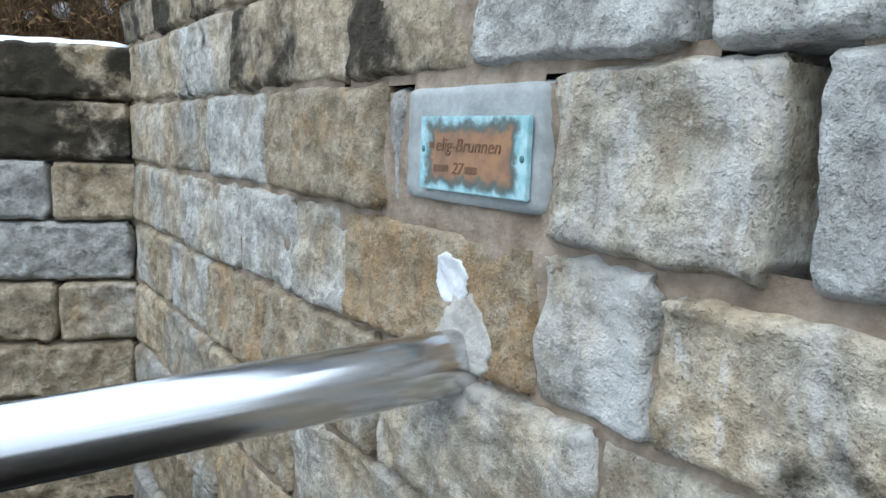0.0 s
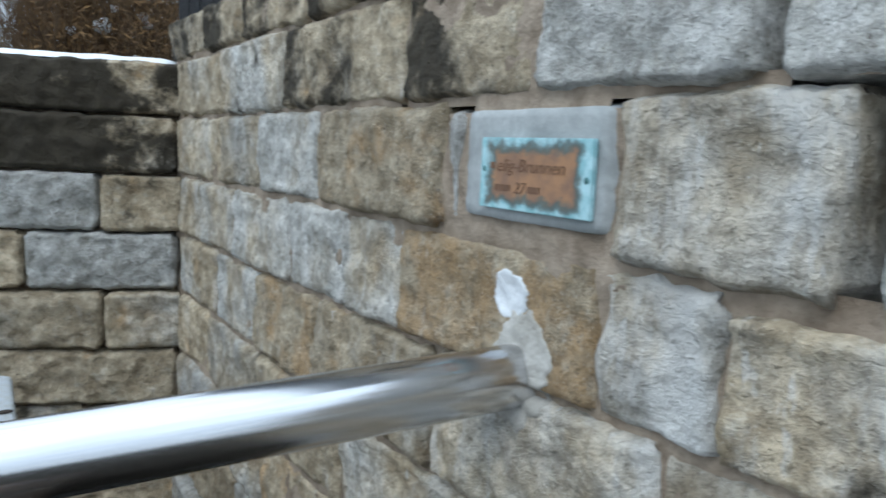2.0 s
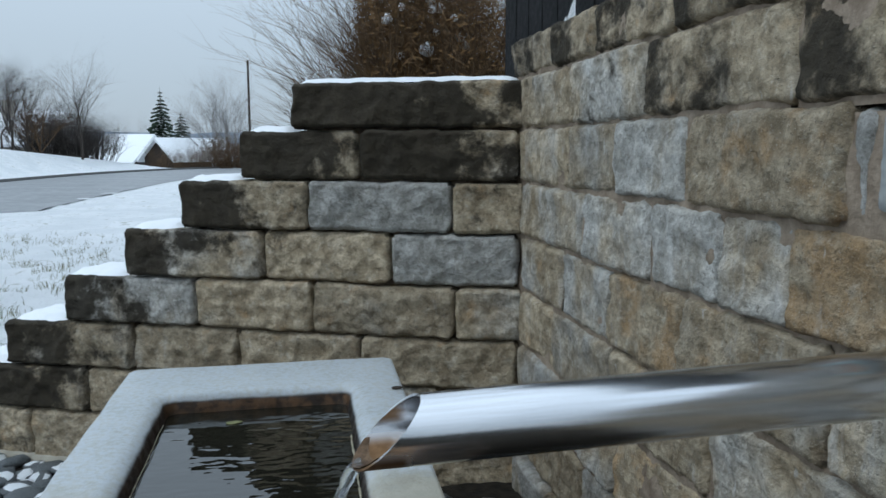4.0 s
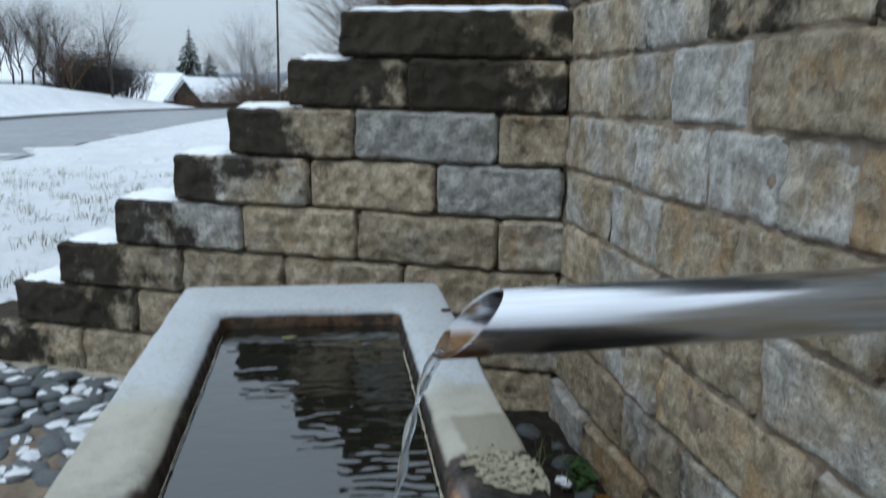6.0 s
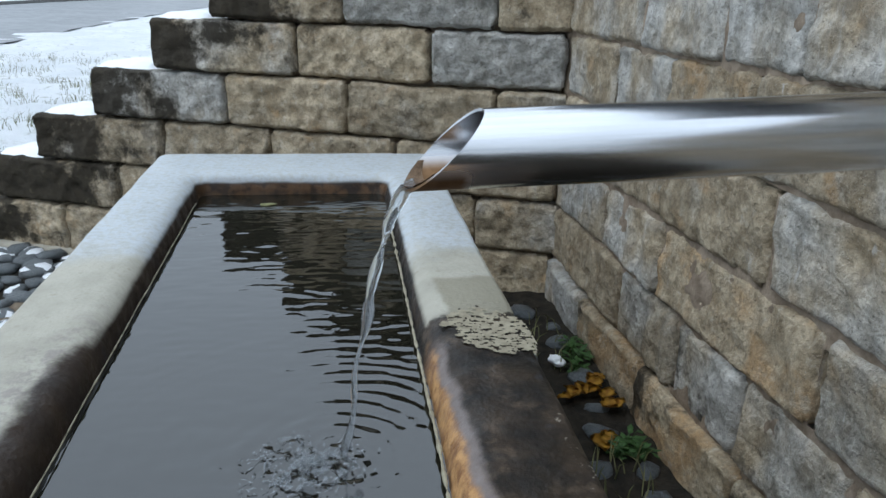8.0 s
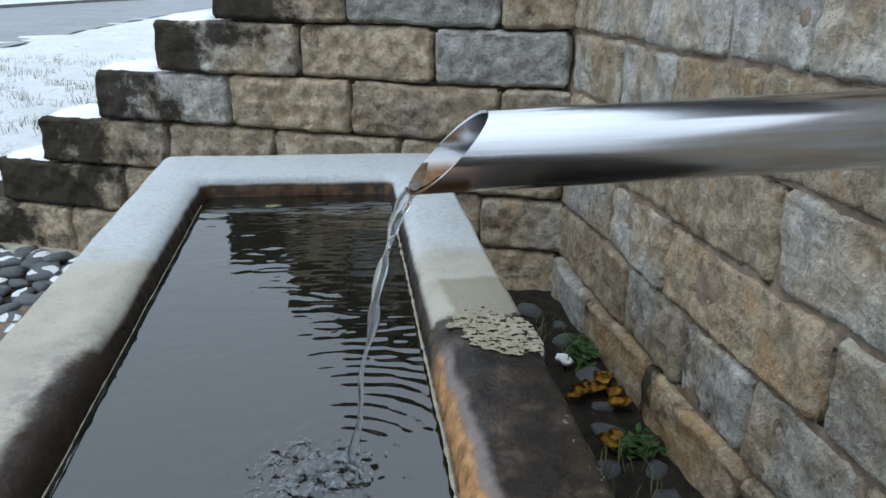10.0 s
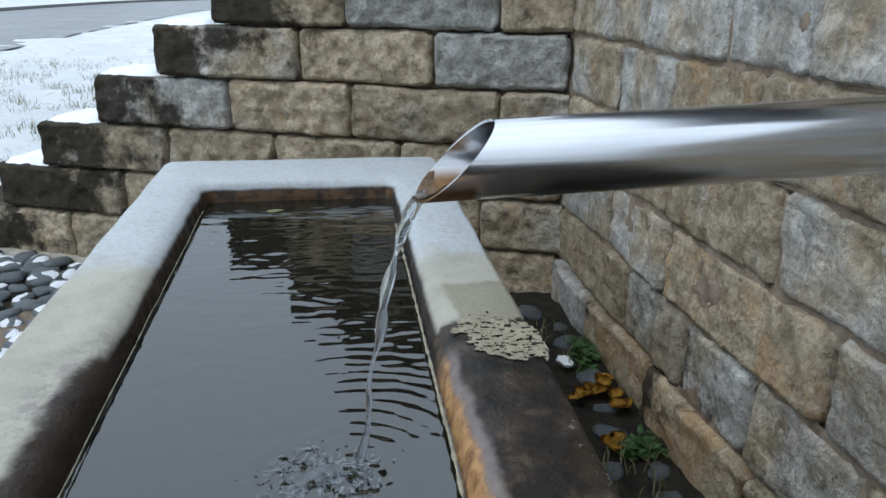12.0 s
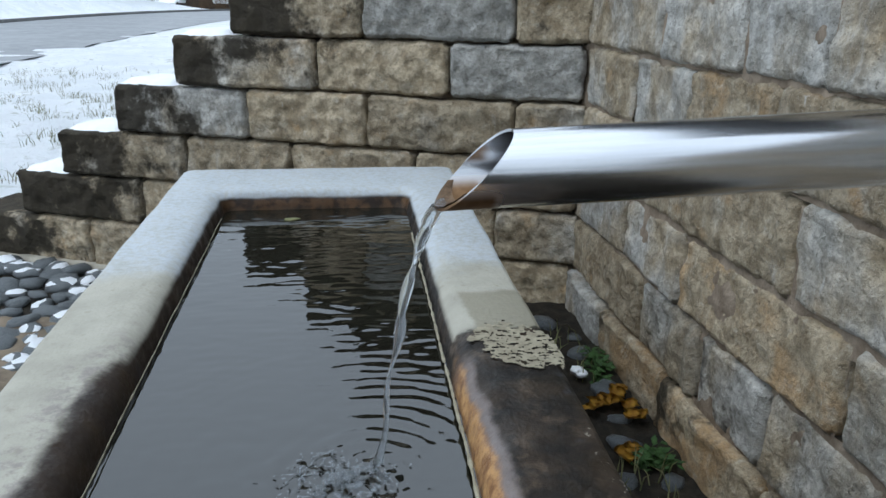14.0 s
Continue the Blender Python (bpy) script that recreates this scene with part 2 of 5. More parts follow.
def make_trough():
    """Pale cast stone: frosted far end, cream middle, dark wet algae and rust near the falling water."""
    m = Mat("cast_stone", 0.75, 0.4)
    v = m.coord()
    x, y, z = m.axis(0), m.axis(1), m.axis(2)
    fine, mid, wander = m.noise(120, v, 4), m.noise(12, v, 5), m.math("SUBTRACT", m.noise(13, v, 6, 0.62), 0.5)
    col = m.mix(m.step(mid, 0.3, 0.7), (0.33, 0.315, 0.26), (0.42, 0.40, 0.335))
    col = m.mix(m.step(m.noise(55, v, 4), 0.60, 0.72, 0, 0.35), col, (0.22, 0.20, 0.15))
    # a damp beige patch on the spout's side
    damp = m.math("MULTIPLY", m.step(m.math("ADD", y, m.math("MULTIPLY", wander, 0.05)), 0.215, 0.195), m.step(m.math("ADD", x, m.math("MULTIPLY", wander, 0.04)), -0.648, -0.636))
    col = m.mix(m.math("MULTIPLY", damp, 0.75), col, (0.235, 0.215, 0.155))
    frost = m.step(m.math("ADD", y, m.math("MULTIPLY", m.noise(9, v, 5), 0.34)), 0.46, 0.62, 0, 0.85)
    col = m.mix(m.math("MULTIPLY", frost, m.step(m.noise(75, v, 4, 0.7), 0.34, 0.60, 0.45, 1)), col, (0.47, 0.515, 0.56))
    # dark wet algae: a spread of it on the spout's side, a creeping border on the other
    wet_r = m.math("MULTIPLY", m.step(x, -0.80, -0.76), m.step(m.math("ADD", y, m.math("ADD", m.math("MULTIPLY", wander, 0.07), m.math("MULTIPLY", m.noise(60, v, 3), 0.02))), 0.056, 0.040))
    border = m.step(y, 0.28, -0.16, -1.122, -1.186)
    reach = m.math("SUBTRACT", m.math("ADD", x, m.math("MULTIPLY", wander, 0.045)), border)
    side_l = m.math("MULTIPLY", m.step(x, -0.80, -0.9), m.step(y, 0.99, 0.93))
    wet_l = m.math("MULTIPLY", side_l, m.step(reach, -0.008, 0.012))
    stain = m.math("MULTIPLY", m.math("MULTIPLY", side_l, m.step(y, 0.22, -0.05)), m.math("MULTIPLY", m.step(reach, -0.075, -0.01), m.step(m.noise(38, v, 6, 0.7), 0.46, 0.62, 0.0, 0.55)))
    col = m.mix(stain, col, (0.19, 0.16, 0.16))
    # every inner face below the lip takes the same dark colour
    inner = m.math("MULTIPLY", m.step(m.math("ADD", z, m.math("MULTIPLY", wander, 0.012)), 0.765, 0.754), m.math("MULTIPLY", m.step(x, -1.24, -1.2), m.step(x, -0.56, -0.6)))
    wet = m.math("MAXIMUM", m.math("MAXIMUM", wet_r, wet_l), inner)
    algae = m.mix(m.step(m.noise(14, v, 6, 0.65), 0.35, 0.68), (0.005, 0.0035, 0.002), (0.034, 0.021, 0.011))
    on_r = m.step(x, -0.72, -0.70)
    algae = m.mix(m.math("MULTIPLY", on_r, m.step(m.noise(17, v, 6, 0.66), 0.52, 0.64, 0, 0.62)), algae, m.mix(m.noise(90, v, 4, 0.7), (0.035, 0.024, 0.015), (0.15, 0.105, 0.07)))
    algae = m.mix(m.step(m.noise(23, v, 5), 0.60, 0.75, 0, 0.45), algae, (0.05, 0.055, 0.07))
    # rust along the inner edge, with a pale mauve margin
    edge = m.math("ADD", x, m.math("MULTIPLY", wander, 0.03))
    near = m.math("MULTIPLY", m.step(m.math("ADD", y, m.math("MULTIPLY", wander, 0.12)), 0.02, -0.10), on_r)
    algae = m.mix(m.math("MULTIPLY", near, m.math("MULTIPLY", m.step(edge, -0.655, -0.668), 0.6)), algae, m.mix(m.noise(60, v, 5), (0.16, 0.125, 0.115), (0.36, 0.31, 0.29)))
    algae = m.mix(m.math("MULTIPLY", near, m.math("MULTIPLY", m.step(edge, -0.670, -0.680), 0.92)), algae, m.mix(m.step(m.noise(40, v, 6, 0.7), 0.35, 0.65), (0.20, 0.085, 0.025), (0.50, 0.28, 0.11)))
    far_rust = m.math("MULTIPLY", m.step(y, 0.90, 0.945), m.step(z, 0.762, 0.748))
    algae = m.mix(m.math("MULTIPLY", far_rust, 0.55), algae, m.mix(m.step(m.noise(30, v, 5), 0.4, 0.6), (0.03, 0.016, 0.008), (0.17, 0.085, 0.035)))
    algae = m.mix(m.math("MULTIPLY", side_l, 0.5), algae, (0.030, 0.015, 0.0065))
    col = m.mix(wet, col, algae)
    # chipped pale outer arris
    chips = m.math("MULTIPLY", m.math("MULTIPLY", m.step(x, -0.561, -0.556), m.step(y, -0.20, -0.28)), m.math("MULTIPLY", m.step(z, 0.74, 0.765), m.step(m.noise(22, v, 5, 0.7), 0.57, 0.61)))
    col = m.mix(chips, col, (0.50, 0.46, 0.38))
    rough = m.mix(wet, m.step(fine, 0, 1, 0.65, 0.9), m.step(m.noise(20, v, 5), 0.3, 0.7, 0.38, 0.85))
    return m.done(col, rough, m.bump(fine, 0.0014, 0.8, m.bump(m.noise(30, v, 5), 0.005, 0.6)))


def make_water():
    m = Mat("murky_water", 0.02, 1.0)
    m.put(m.b.inputs["IOR"], 1.52)
    v = m.coord()
    col = m.mix(m.noise(3, v, 3), (0.006, 0.006, 0.004), (0.012, 0.012, 0.008))
    return m.done(col, None, m.bump(m.noise(22, v, 3), 0.002, 0.15))


def make_clear():
    m = Mat("clear_water", 0.02, 0.5)
    m.put(m.b.inputs["IOR"], 1.33), m.put(m.b.inputs["Transmission Weight"], 1.0)
    m.put(m.b.inputs["Transmission Weight"], 0.94)
    return m.done((0.86, 0.90, 0.93))


def make_plaque():
    m = Mat("verdigris_bronze", 0.6, 0.4)
    v = m.coord()
    n = m.math("MULTIPLY", m.math("SUBTRACT", m.noise(34, v, 5, 0.65), 0.5), 0.045)
    ax, az = m.math("ABSOLUTE", m.axis(0)), m.math("ABSOLUTE", m.axis(2))
    d = m.math("MAXIMUM", m.math("SUBTRACT", ax, 0.072), m.math("SUBTRACT", az, 0.020))
    rim = m.step(m.math("ADD", d, n), 0.010, 0.022)
    dark = m.math("MULTIPLY", m.step(m.math("ADD", d, n), 0.004, 0.012), m.step(m.math("ADD", d, n), 0.026, 0.014))
    green = m.mix(m.step(m.noise(60, v, 5), 0.35, 0.65), (0.25, 0.46, 0.49), (0.43, 0.63, 0.66))
    copper = m.mix(m.step(m.noise(30, v, 5), 0.35, 0.65), (0.22, 0.125, 0.08), (0.36, 0.19, 0.095))
    col = m.mix(rim, copper, green)
    col = m.mix(m.math("MULTIPLY", dark, 0.75), col, (0.05, 0.10, 0.10))
    return m.done(col, None, m.bump(m.noise(200, v, 3), 0.0006, 0.6))


SNOW, FRESH, STEEL, CAST, WATER, CLEAR, BRONZE = make_snow(), make_clean_snow(), make_steel(), make_trough(), make_water(), make_clear(), make_plaque()
LETTER = make_plain("dark_engraving", (0.13, 0.07, 0.042), (0.20, 0.11, 0.065), 90, 0.8, 0.0005)


# ---- mesh helpers ----
def part(name, bm, material, parent=None, label="", smooth=True):
    me = bpy.data.meshes.new(name)
    bm.to_mesh(me)
    bm.free()
    me.materials.append(material)
    if smooth:
        me.polygons.foreach_set("use_smooth", [True] * len(me.polygons))
    ob = new(name, me)
    ob.parent = parent
    return tagged(ob, label=label)


def from_lists(name, verts, faces, material, parent=None, label="", smooth=True):
    me = bpy.data.meshes.new(name)
    me.from_pydata(verts, [], faces)
    me.materials.append(material)
    if smooth:
        me.polygons.foreach_set("use_smooth", [True] * len(me.polygons))
    ob = new(name, me)
    ob.parent = parent
    return tagged(ob, label=label)


def empty(name, at=(0, 0, 0)):
    ob = new(name)
    ob.location = at
    return ob


def box_bm(x0, x1, y0, y1, z0, z1, bevel=0.0):
    bm = bmesh.new()
    bmesh.ops.create_cube(bm, size=1, matrix=Matrix.Translation(((x0 + x1) / 2, (y0 + y1) / 2, (z0 + z1) / 2)) @ Matrix.Diagonal((x1 - x0, y1 - y0, z1 - z0, 1)))
    if bevel:
        bmesh.ops.bevel(bm, geom=bm.edges[:], offset=bevel, segments=2, affect="EDGES")
    return bm


def tube(verts, faces, points, radii, sides=6):
    """Adds a tapered tube along points."""
    base = len(verts)
    for i, p in enumerate(points):
        d = (Vector(points[min(i + 1, len(points) - 1)]) - Vector(points[max(i - 1, 0)])).normalized()
        a = d.orthogonal().normalized()
        b = d.cross(a)
        for k in range(sides):
            w = 2 * math.pi * k / sides
            verts.append(tuple(Vector(p) + (a * math.cos(w) + b * math.sin(w)) * radii[i]))
    for i in range(len(points) - 1):
        for k in range(sides):
            q = base + i * sides
            faces.append((q + k, q + (k + 1) % sides, q + sides + (k + 1) % sides, q + sides + k))


# ---- ground: one snowy sheet to the horizon ----
CORNER_Y, SLOPE = 1.545, 0.41
LONG = math.hypot(1, SLOPE)


def smooth(a, b, x):
    t = min(1, max(0, (x - a) / (b - a)))
    return t * t * (3 - 2 * t)


def ground_height(x, y):
    u, w = -x, y - CORNER_Y
    s = (u + SLOPE * w) / LONG
    v = (w - SLOPE * u) / LONG
    behind = smooth(0.1, 0.35, v)
    bank = max(0.0, min(1.42, 1.5 - 0.85 * s)) * (1 - smooth(3, 9, v))
    h = 0.095 + behind * max(0.10, bank) * 1.0
    far = math.hypot(x, y)
    h += (smooth(0.4, 1.5, v) * (0.07 * noise.noise((x * 1.7, y * 1.7, 0)) + 0.05 * noise.noise((x * 4.2, y * 4.2, 3))) if far < 30 else 0)
    h -= 0.22 * smooth(5, 12, far)
    # a snowy bank rises beyond the road's far side and runs out along the bend
    az, d = math.degrees(math.atan2(x + 0.88, y + 1.13)), math.hypot(x + 0.88, y + 1.13)
    if -80 < az < -5:
        edge = 41 + (az + 21) * 2.0 if az > -21 else 14.7 / math.sin(radians(-az))
        h += max(0.0, min(1.47, 0.05 - 0.133 * (az + 8))) * smooth(edge + 0.5, edge + 9, d)
    h += 1.15 * smooth(0.2, 0.34, x) * (1 - smooth(7, 14, far)) * (1 - behind * smooth(-0.2, 1.2, v))
    h -= 3.0 * smooth(60, 120, far)
    return h


def build_ground():
    def steps(lo, hi, fine_lo, fine_hi, fine):
        out = [lo, lo * 0.6, lo * 0.3, lo * 0.15, lo * 0.08]
        a = lo * 0.04
        out = [q for q in out if q < fine_lo - 1] + list(np.linspace(fine_lo - 30, fine_lo, 40)) + list(np.arange(fine_lo + fine, fine_hi, fine))
        return out + [fine_hi + 1, fine_hi + 3, fine_hi + 8, fine_hi + 20, fine_hi + 60, hi * 0.3, hi]
    xs = steps(-1200, 1200, -6, 1.0, 0.1)
    ys = [-900, -300, -90, -30, -10, -5, -3] + list(np.arange(-2, 9, 0.1)) + list(np.linspace(9.4, 76, 120)) + [82, 90, 120, 170, 300, 700, 1500]
    verts = [(x, y, ground_height(x, y)) for y in ys for x in xs]
    n = len(xs)
    faces = [(j * n + i, j * n + i + 1, (j + 1) * n + i + 1, (j + 1) * n + i) for j in range(len(ys) - 1) for i in range(n - 1)]
    ob = from_lists("ground", verts, faces, SNOW)
    tagged(ob, "thin uneven snow over a grassy verge", "ground", kind="structure")


build_ground()

# the unseen stretch behind the camera is added to darken the pipe's underside
court = from_lists("pavement", [(-6.6, -16.0, 0.104), (0.3, -16.0, 0.104), (0.3, 1.5, 0.104), (-0.0, 1.6, 0.104), (-2.75, 2.7, 0.104), (-5.5, 1.2, 0.104)], [(0, 1, 2, 3, 4, 5)], SOIL)
tagged(court, "dark damp ground round the trough, extended unseen for pipe reflections", "ground", kind="structure")


def soil_patch(name, label, x0, x1, y0, y1, height, material):
    """A low uneven bed of earth or sand."""
    nx, ny = int((x1 - x0) / 0.025), int((y1 - y0) / 0.025)
    verts = []
    for j in range(ny + 1):
        for i in range(nx + 1):
            x, y = x0 + (x1 - x0) * i / nx, y0 + (y1 - y0) * j / ny
            verts.append((x, y, height(x, y) + 0.010 * noise.noise((x * 11, y * 11, 4)) + 0.006 * noise.noise((x * 31, y * 31, 1))))
    n = nx + 1
    ob = from_lists(name, verts, [(j * n + i, j * n + i + 1, (j + 1) * n + i + 1, (j + 1) * n + i) for j in range(ny) for i in range(nx)], material)
    tagged(ob, label, "ground", kind="structure")


STRIP_Z = 0.182
soil_patch("soil_bed", "dark wet soil heaped between trough and wall", -0.75, 0.06, -0.75, 1.56, lambda x, y: 0.09 + (STRIP_Z - 0.09) * smooth(-0.75, -0.46, x), SOIL)
soil_patch("sand_bed", "pale brown sandy ground beside the pebbles", -3.0, -1.25, 0.3, 1.75, lambda x, y: 0.088 + 0.034 * smooth(0.3, 0.6, y) * smooth(-3.0, -2.7, x), SAND)


def build_road():
    mid = [(-10.4, -60), (-10.3, -10), (-10.2, 10), (-10.0, 24), (-9.4, 36), (-7.6, 47), (-3.5, 56), (4, 63), (16, 68), (40, 72)]
    pts = []
    for i in range(len(mid) - 1):
        for k in range(8):
            t = k / 8
            p0, p1, p2, p3 = (Vector(mid[max(0, min(len(mid) - 1, i + q))]) for q in (-1, 0, 1, 2))
            pts.append(0.5 * (2 * p1 + (p2 - p0) * t + (2 * p0 - 5 * p1 + 4 * p2 - p3) * t * t + (3 * p1 - p0 - 3 * p2 + p3) * t ** 3))
    verts, faces, kv, kf = [], [], [], []
    for i, p in enumerate(pts):
        d = (pts[min(i + 1, len(pts) - 1)] - pts[max(i - 1, 0)]).normalized()
        nrm = Vector((-d.y, d.x))
        z = min(ground_height(p.x, p.y), 0.0)
        for o in (-3.4, 0, 3.4):
            verts.append((p.x + nrm.x * o, p.y + nrm.y * o, z + (0.015 if o < 0 else 0.05 if o > 0 else 0.09)))
        for o, h in ((3.4, -0.1), (3.4, 0.17), (3.6, 0.17), (3.6, -0.1)):
            kv.append((p.x + nrm.x * o, p.y + nrm.y * o, z + h))
        if i:
            q = 3 * (i - 1)
            faces += [(q, q + 1, q + 4, q + 3), (q + 1, q + 2, q + 5, q + 4)]
            q = 4 * (i - 1)
            kf += [(q, q + 1, q + 5, q + 4), (q + 1, q + 2, q + 6, q + 5), (q + 2, q + 3, q + 7, q + 6)]
    tagged(from_lists("road", verts, faces, ASPHALT), "wet grey asphalt road cleared of snow", "road", kind="structure")
    tagged(from_lists("kerb", kv, kf, KERB), "dark low kerb along the road's far side", "kerb", kind="structure")


build_road()

# ---- the two stone walls ----
RIGHT = Matrix(((0, 1, 0, 0), (-1, 0, 0, CORNER_Y), (0, 0, 1, 0), (0, 0, 0, 1)))
END = Matrix(((1 / LONG, SLOPE / LONG, 0, 0), (-SLOPE / LONG, 1 / LONG, 0, CORNER_Y), (0, 0, 1, 0), (0, 0, 0, 1)))
LINES = [2.2, 2.0, 1.815, 1.677, 1.498, 1.308, 1.115, 0.918, 0.715, 0.522, 0.325, 0.09]


CLING = [[], []]


def course_line(base, x, z):
    """How far a bed joint strays from level at x along its wall."""
    rise = 0.018 * max(0.0, x - 1.0) if base is RIGHT and 0.3 < z < 1.2 else 0.0
    return rise + 0.006 * noise.noise((x * 3.3, z * 13.7, 8)) + 0.004 * noise.noise((x * 13, z * 13.7, 2))


def stone(parent, base, x0, x1, z0, z1, tint, depth=0.16, proud=0.0, seed=0, rough=1.0, gap=0.003):
    """One split-faced block: a fairly flat, faceted front with chipped edges, in the wall's own x and z."""
    w, h = x1 - x0, z1 - z0
    cx, cz = (x0 + x1) / 2, (z0 + z1) / 2
    cell = 0.008 if base is RIGHT and 0.7 < cx < 2.7 and cz > 0.85 else 0.011 if cx < 3 else 0.03
    nx, nz = max(8, int(w / cell)), max(8, int(h / cell))
    verts, faces = [], []
    off = seed * 7.31
    tilt_x, tilt_z = random.uniform(-0.006, 0.006), random.uniform(-0.006, 0.006)
    for j in range(nz + 1):
        for i in range(nx + 1):
            a, b = i / nx, j / nz
            px, pz = (a - 0.5) * w, (b - 0.5) * h
            ex, ez = min(a, 1 - a) * w, min(b, 1 - b) * h
            far_x, far_z = (0, 5)[a < 0.5], (0, 9)[b < 0.5]
            # edges are crisp in most places and broken off in some
            rx = 0.004 + 0.045 * max(0, noise.noise((off + far_x, pz * 17, 1)) - 0.08)
            rz = 0.004 + 0.045 * max(0, noise.noise((px * 17, off + far_z, 2)) - 0.08)
            fx, fz = max(0, 1 - ex / rx), max(0, 1 - ez / rz)
            back = 0.016 * (1 - math.sqrt(max(0, 1 - min(1, fx * fx + fz * fz))))
            q = Vector((px + off, pz - off, off))
            ridge = abs(noise.noise(q * 6.5)) + 0.5 * abs(noise.noise(q * 15))
            rel = 0.007 * noise.noise(q * 5) - 0.014 * (ridge - 0.3) + 0.005 * noise.noise(q * 21) + 0.004 * noise.noise(q * 48) + (0.0022 * noise.noise(q * 100) if cell < 0.01 else 0)
            y = -proud + back - rel * rough * (1 - 0.6 * max(fx, fz)) + tilt_x * (a - 0.5) * 2 + tilt_z * (b - 0.5) * 2
            wob = 0.011 * noise.noise((off + far_x, pz * 12, 3)) + 0.004 * noise.noise((off + far_x, pz * 45, 3))
            corner = max(0, fx + fz - 1.0) * 0.010
            wx, wz = max(0, 1 - ex / 0.05), max(0, 1 - ez / 0.05)
            px2 = px + wob * wx + (gap + corner) * (1 if a < 0.5 else -1) * (1 if ex < 0.02 else 0)
            line = course_line(base, cx + px, z0) * (1 - b) + course_line(base, cx + px, z1) * b
            pz2 = pz + line + (0.005 * noise.noise((px * 16, off + far_z, 8)) + 0.004 * noise.noise((px * 45, off + far_z, 8))) * wz + (gap + corner) * (1 if b < 0.5 else -1) * (1 if ez < 0.02 else 0)
            verts.append((px2, y, pz2))
    n = nx + 1
    for j in range(nz):
        for i in range(nx):
            faces.append((j * n + i, j * n + i + 1, (j + 1) * n + i + 1, (j + 1) * n + i))
    ring = [i for i in range(n)] + [j * n + nx for j in range(1, nz + 1)] + [nz * n + i for i in range(nx - 1, -1, -1)] + [j * n for j in range(nz - 1, 0, -1)]
    start = len(verts)
    for k in ring:
        verts.append((verts[k][0], depth, verts[k][2]))
    m = len(ring)
    for k in range(m):
        faces.append((ring[(k + 1) % m], ring[k], start + k, start + (k + 1) % m))
    faces.append(tuple(range(start, start + m)))
    if base is RIGHT and 1.1 < cx < 2.4 and 1.0 < cz < 1.4:
        k = len(CLING[0])
        CLING[0].extend((p[0] + cx, p[1], p[2] + cz) for p in verts)
        CLING[1].extend(tuple(q + k for q in f) for f in faces[:nx * nz])
    ob = from_lists("stone", verts, faces, SANDSTONE, parent)
    ob.matrix_local = base @ Matrix.Translation((cx, 0, cz))
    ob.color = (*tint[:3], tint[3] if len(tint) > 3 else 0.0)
    return ob


wall_right = part("wall_right", box_bm(-0.10, 4.2, 0.18, 0.28, -0.1, 1.79), MORTAR)
wall_right.data.transform(RIGHT)
tagged(wall_right, "high retaining wall of split sandstone blocks in sandy mortar", "wall", kind="structure")



# joints that have lost their mortar: from, to, bottom, top
OPEN = [(2.268, 2.300, 1.325, 1.50), (0.432, 0.450, 0.935, 1.06), (2.177, 2.190, 1.51, 1.66), (0.471, 0.481, 1.31, 1.40), (0.990, 1.004, 0.34, 0.50), (1.505, 1.519, 0.54, 0.70), (1.64, 1.72, 1.485, 1.50), (2.0, 2.06, 1.485, 1.50), (2.2, 2.32, 1.487, 1.502), (1.20, 1.42, 0.91, 0.925), (1.490, 1.505, 1.495, 1.512), (1.155, 1.18, 1.06, 1.115), (1.62, 1.655, 0.93, 1.0), (0.83, 0.86, 0.655, 0.70)]


def mortar_face(parent, base, x0, x1, z0, z1, y, rough, seed):
    """The uneven pointing between the blocks: nearly flush here, washed out there, gone in the open joints."""
    nx, nz = int((x1 - x0) / 0.010), int((z1 - z0) / 0.010)
    verts, faces = [], []
    n = nx + 1
    for j in range(nz + 1):
        for i in range(nx + 1):
            px, pz = x0 + (x1 - x0) * i / nx, z0 + (z1 - z0) * j / nz
            q = Vector((px, pz, seed))
            # smeared nearly flush round the cement bed
            lift = 0.006 * smooth(1.60, 1.66, px) * smooth(2.10, 2.03, px) * smooth(1.24, 1.29, pz)
            verts.append((px, max(0.001, y - lift + rough * (1.0 * noise.noise(q * 3.1) + 0.9 * noise.noise(q * 9) + 0.35 * noise.noise(q * 40))), pz))
            if i and j and not any(a < px < b + 0.010 and lo < pz < hi for a, b, lo, hi in OPEN):
                k = j * n + i
                faces.append((k - n - 1, k - n, k, k - 1))
    ob = from_lists("pointing", verts, faces, MORTAR, parent)
    ob.data.transform(base)


mortar_face(wall_right, RIGHT, -0.09, 4.19, 0.0, 1.77, 0.013, 0.011, 2)

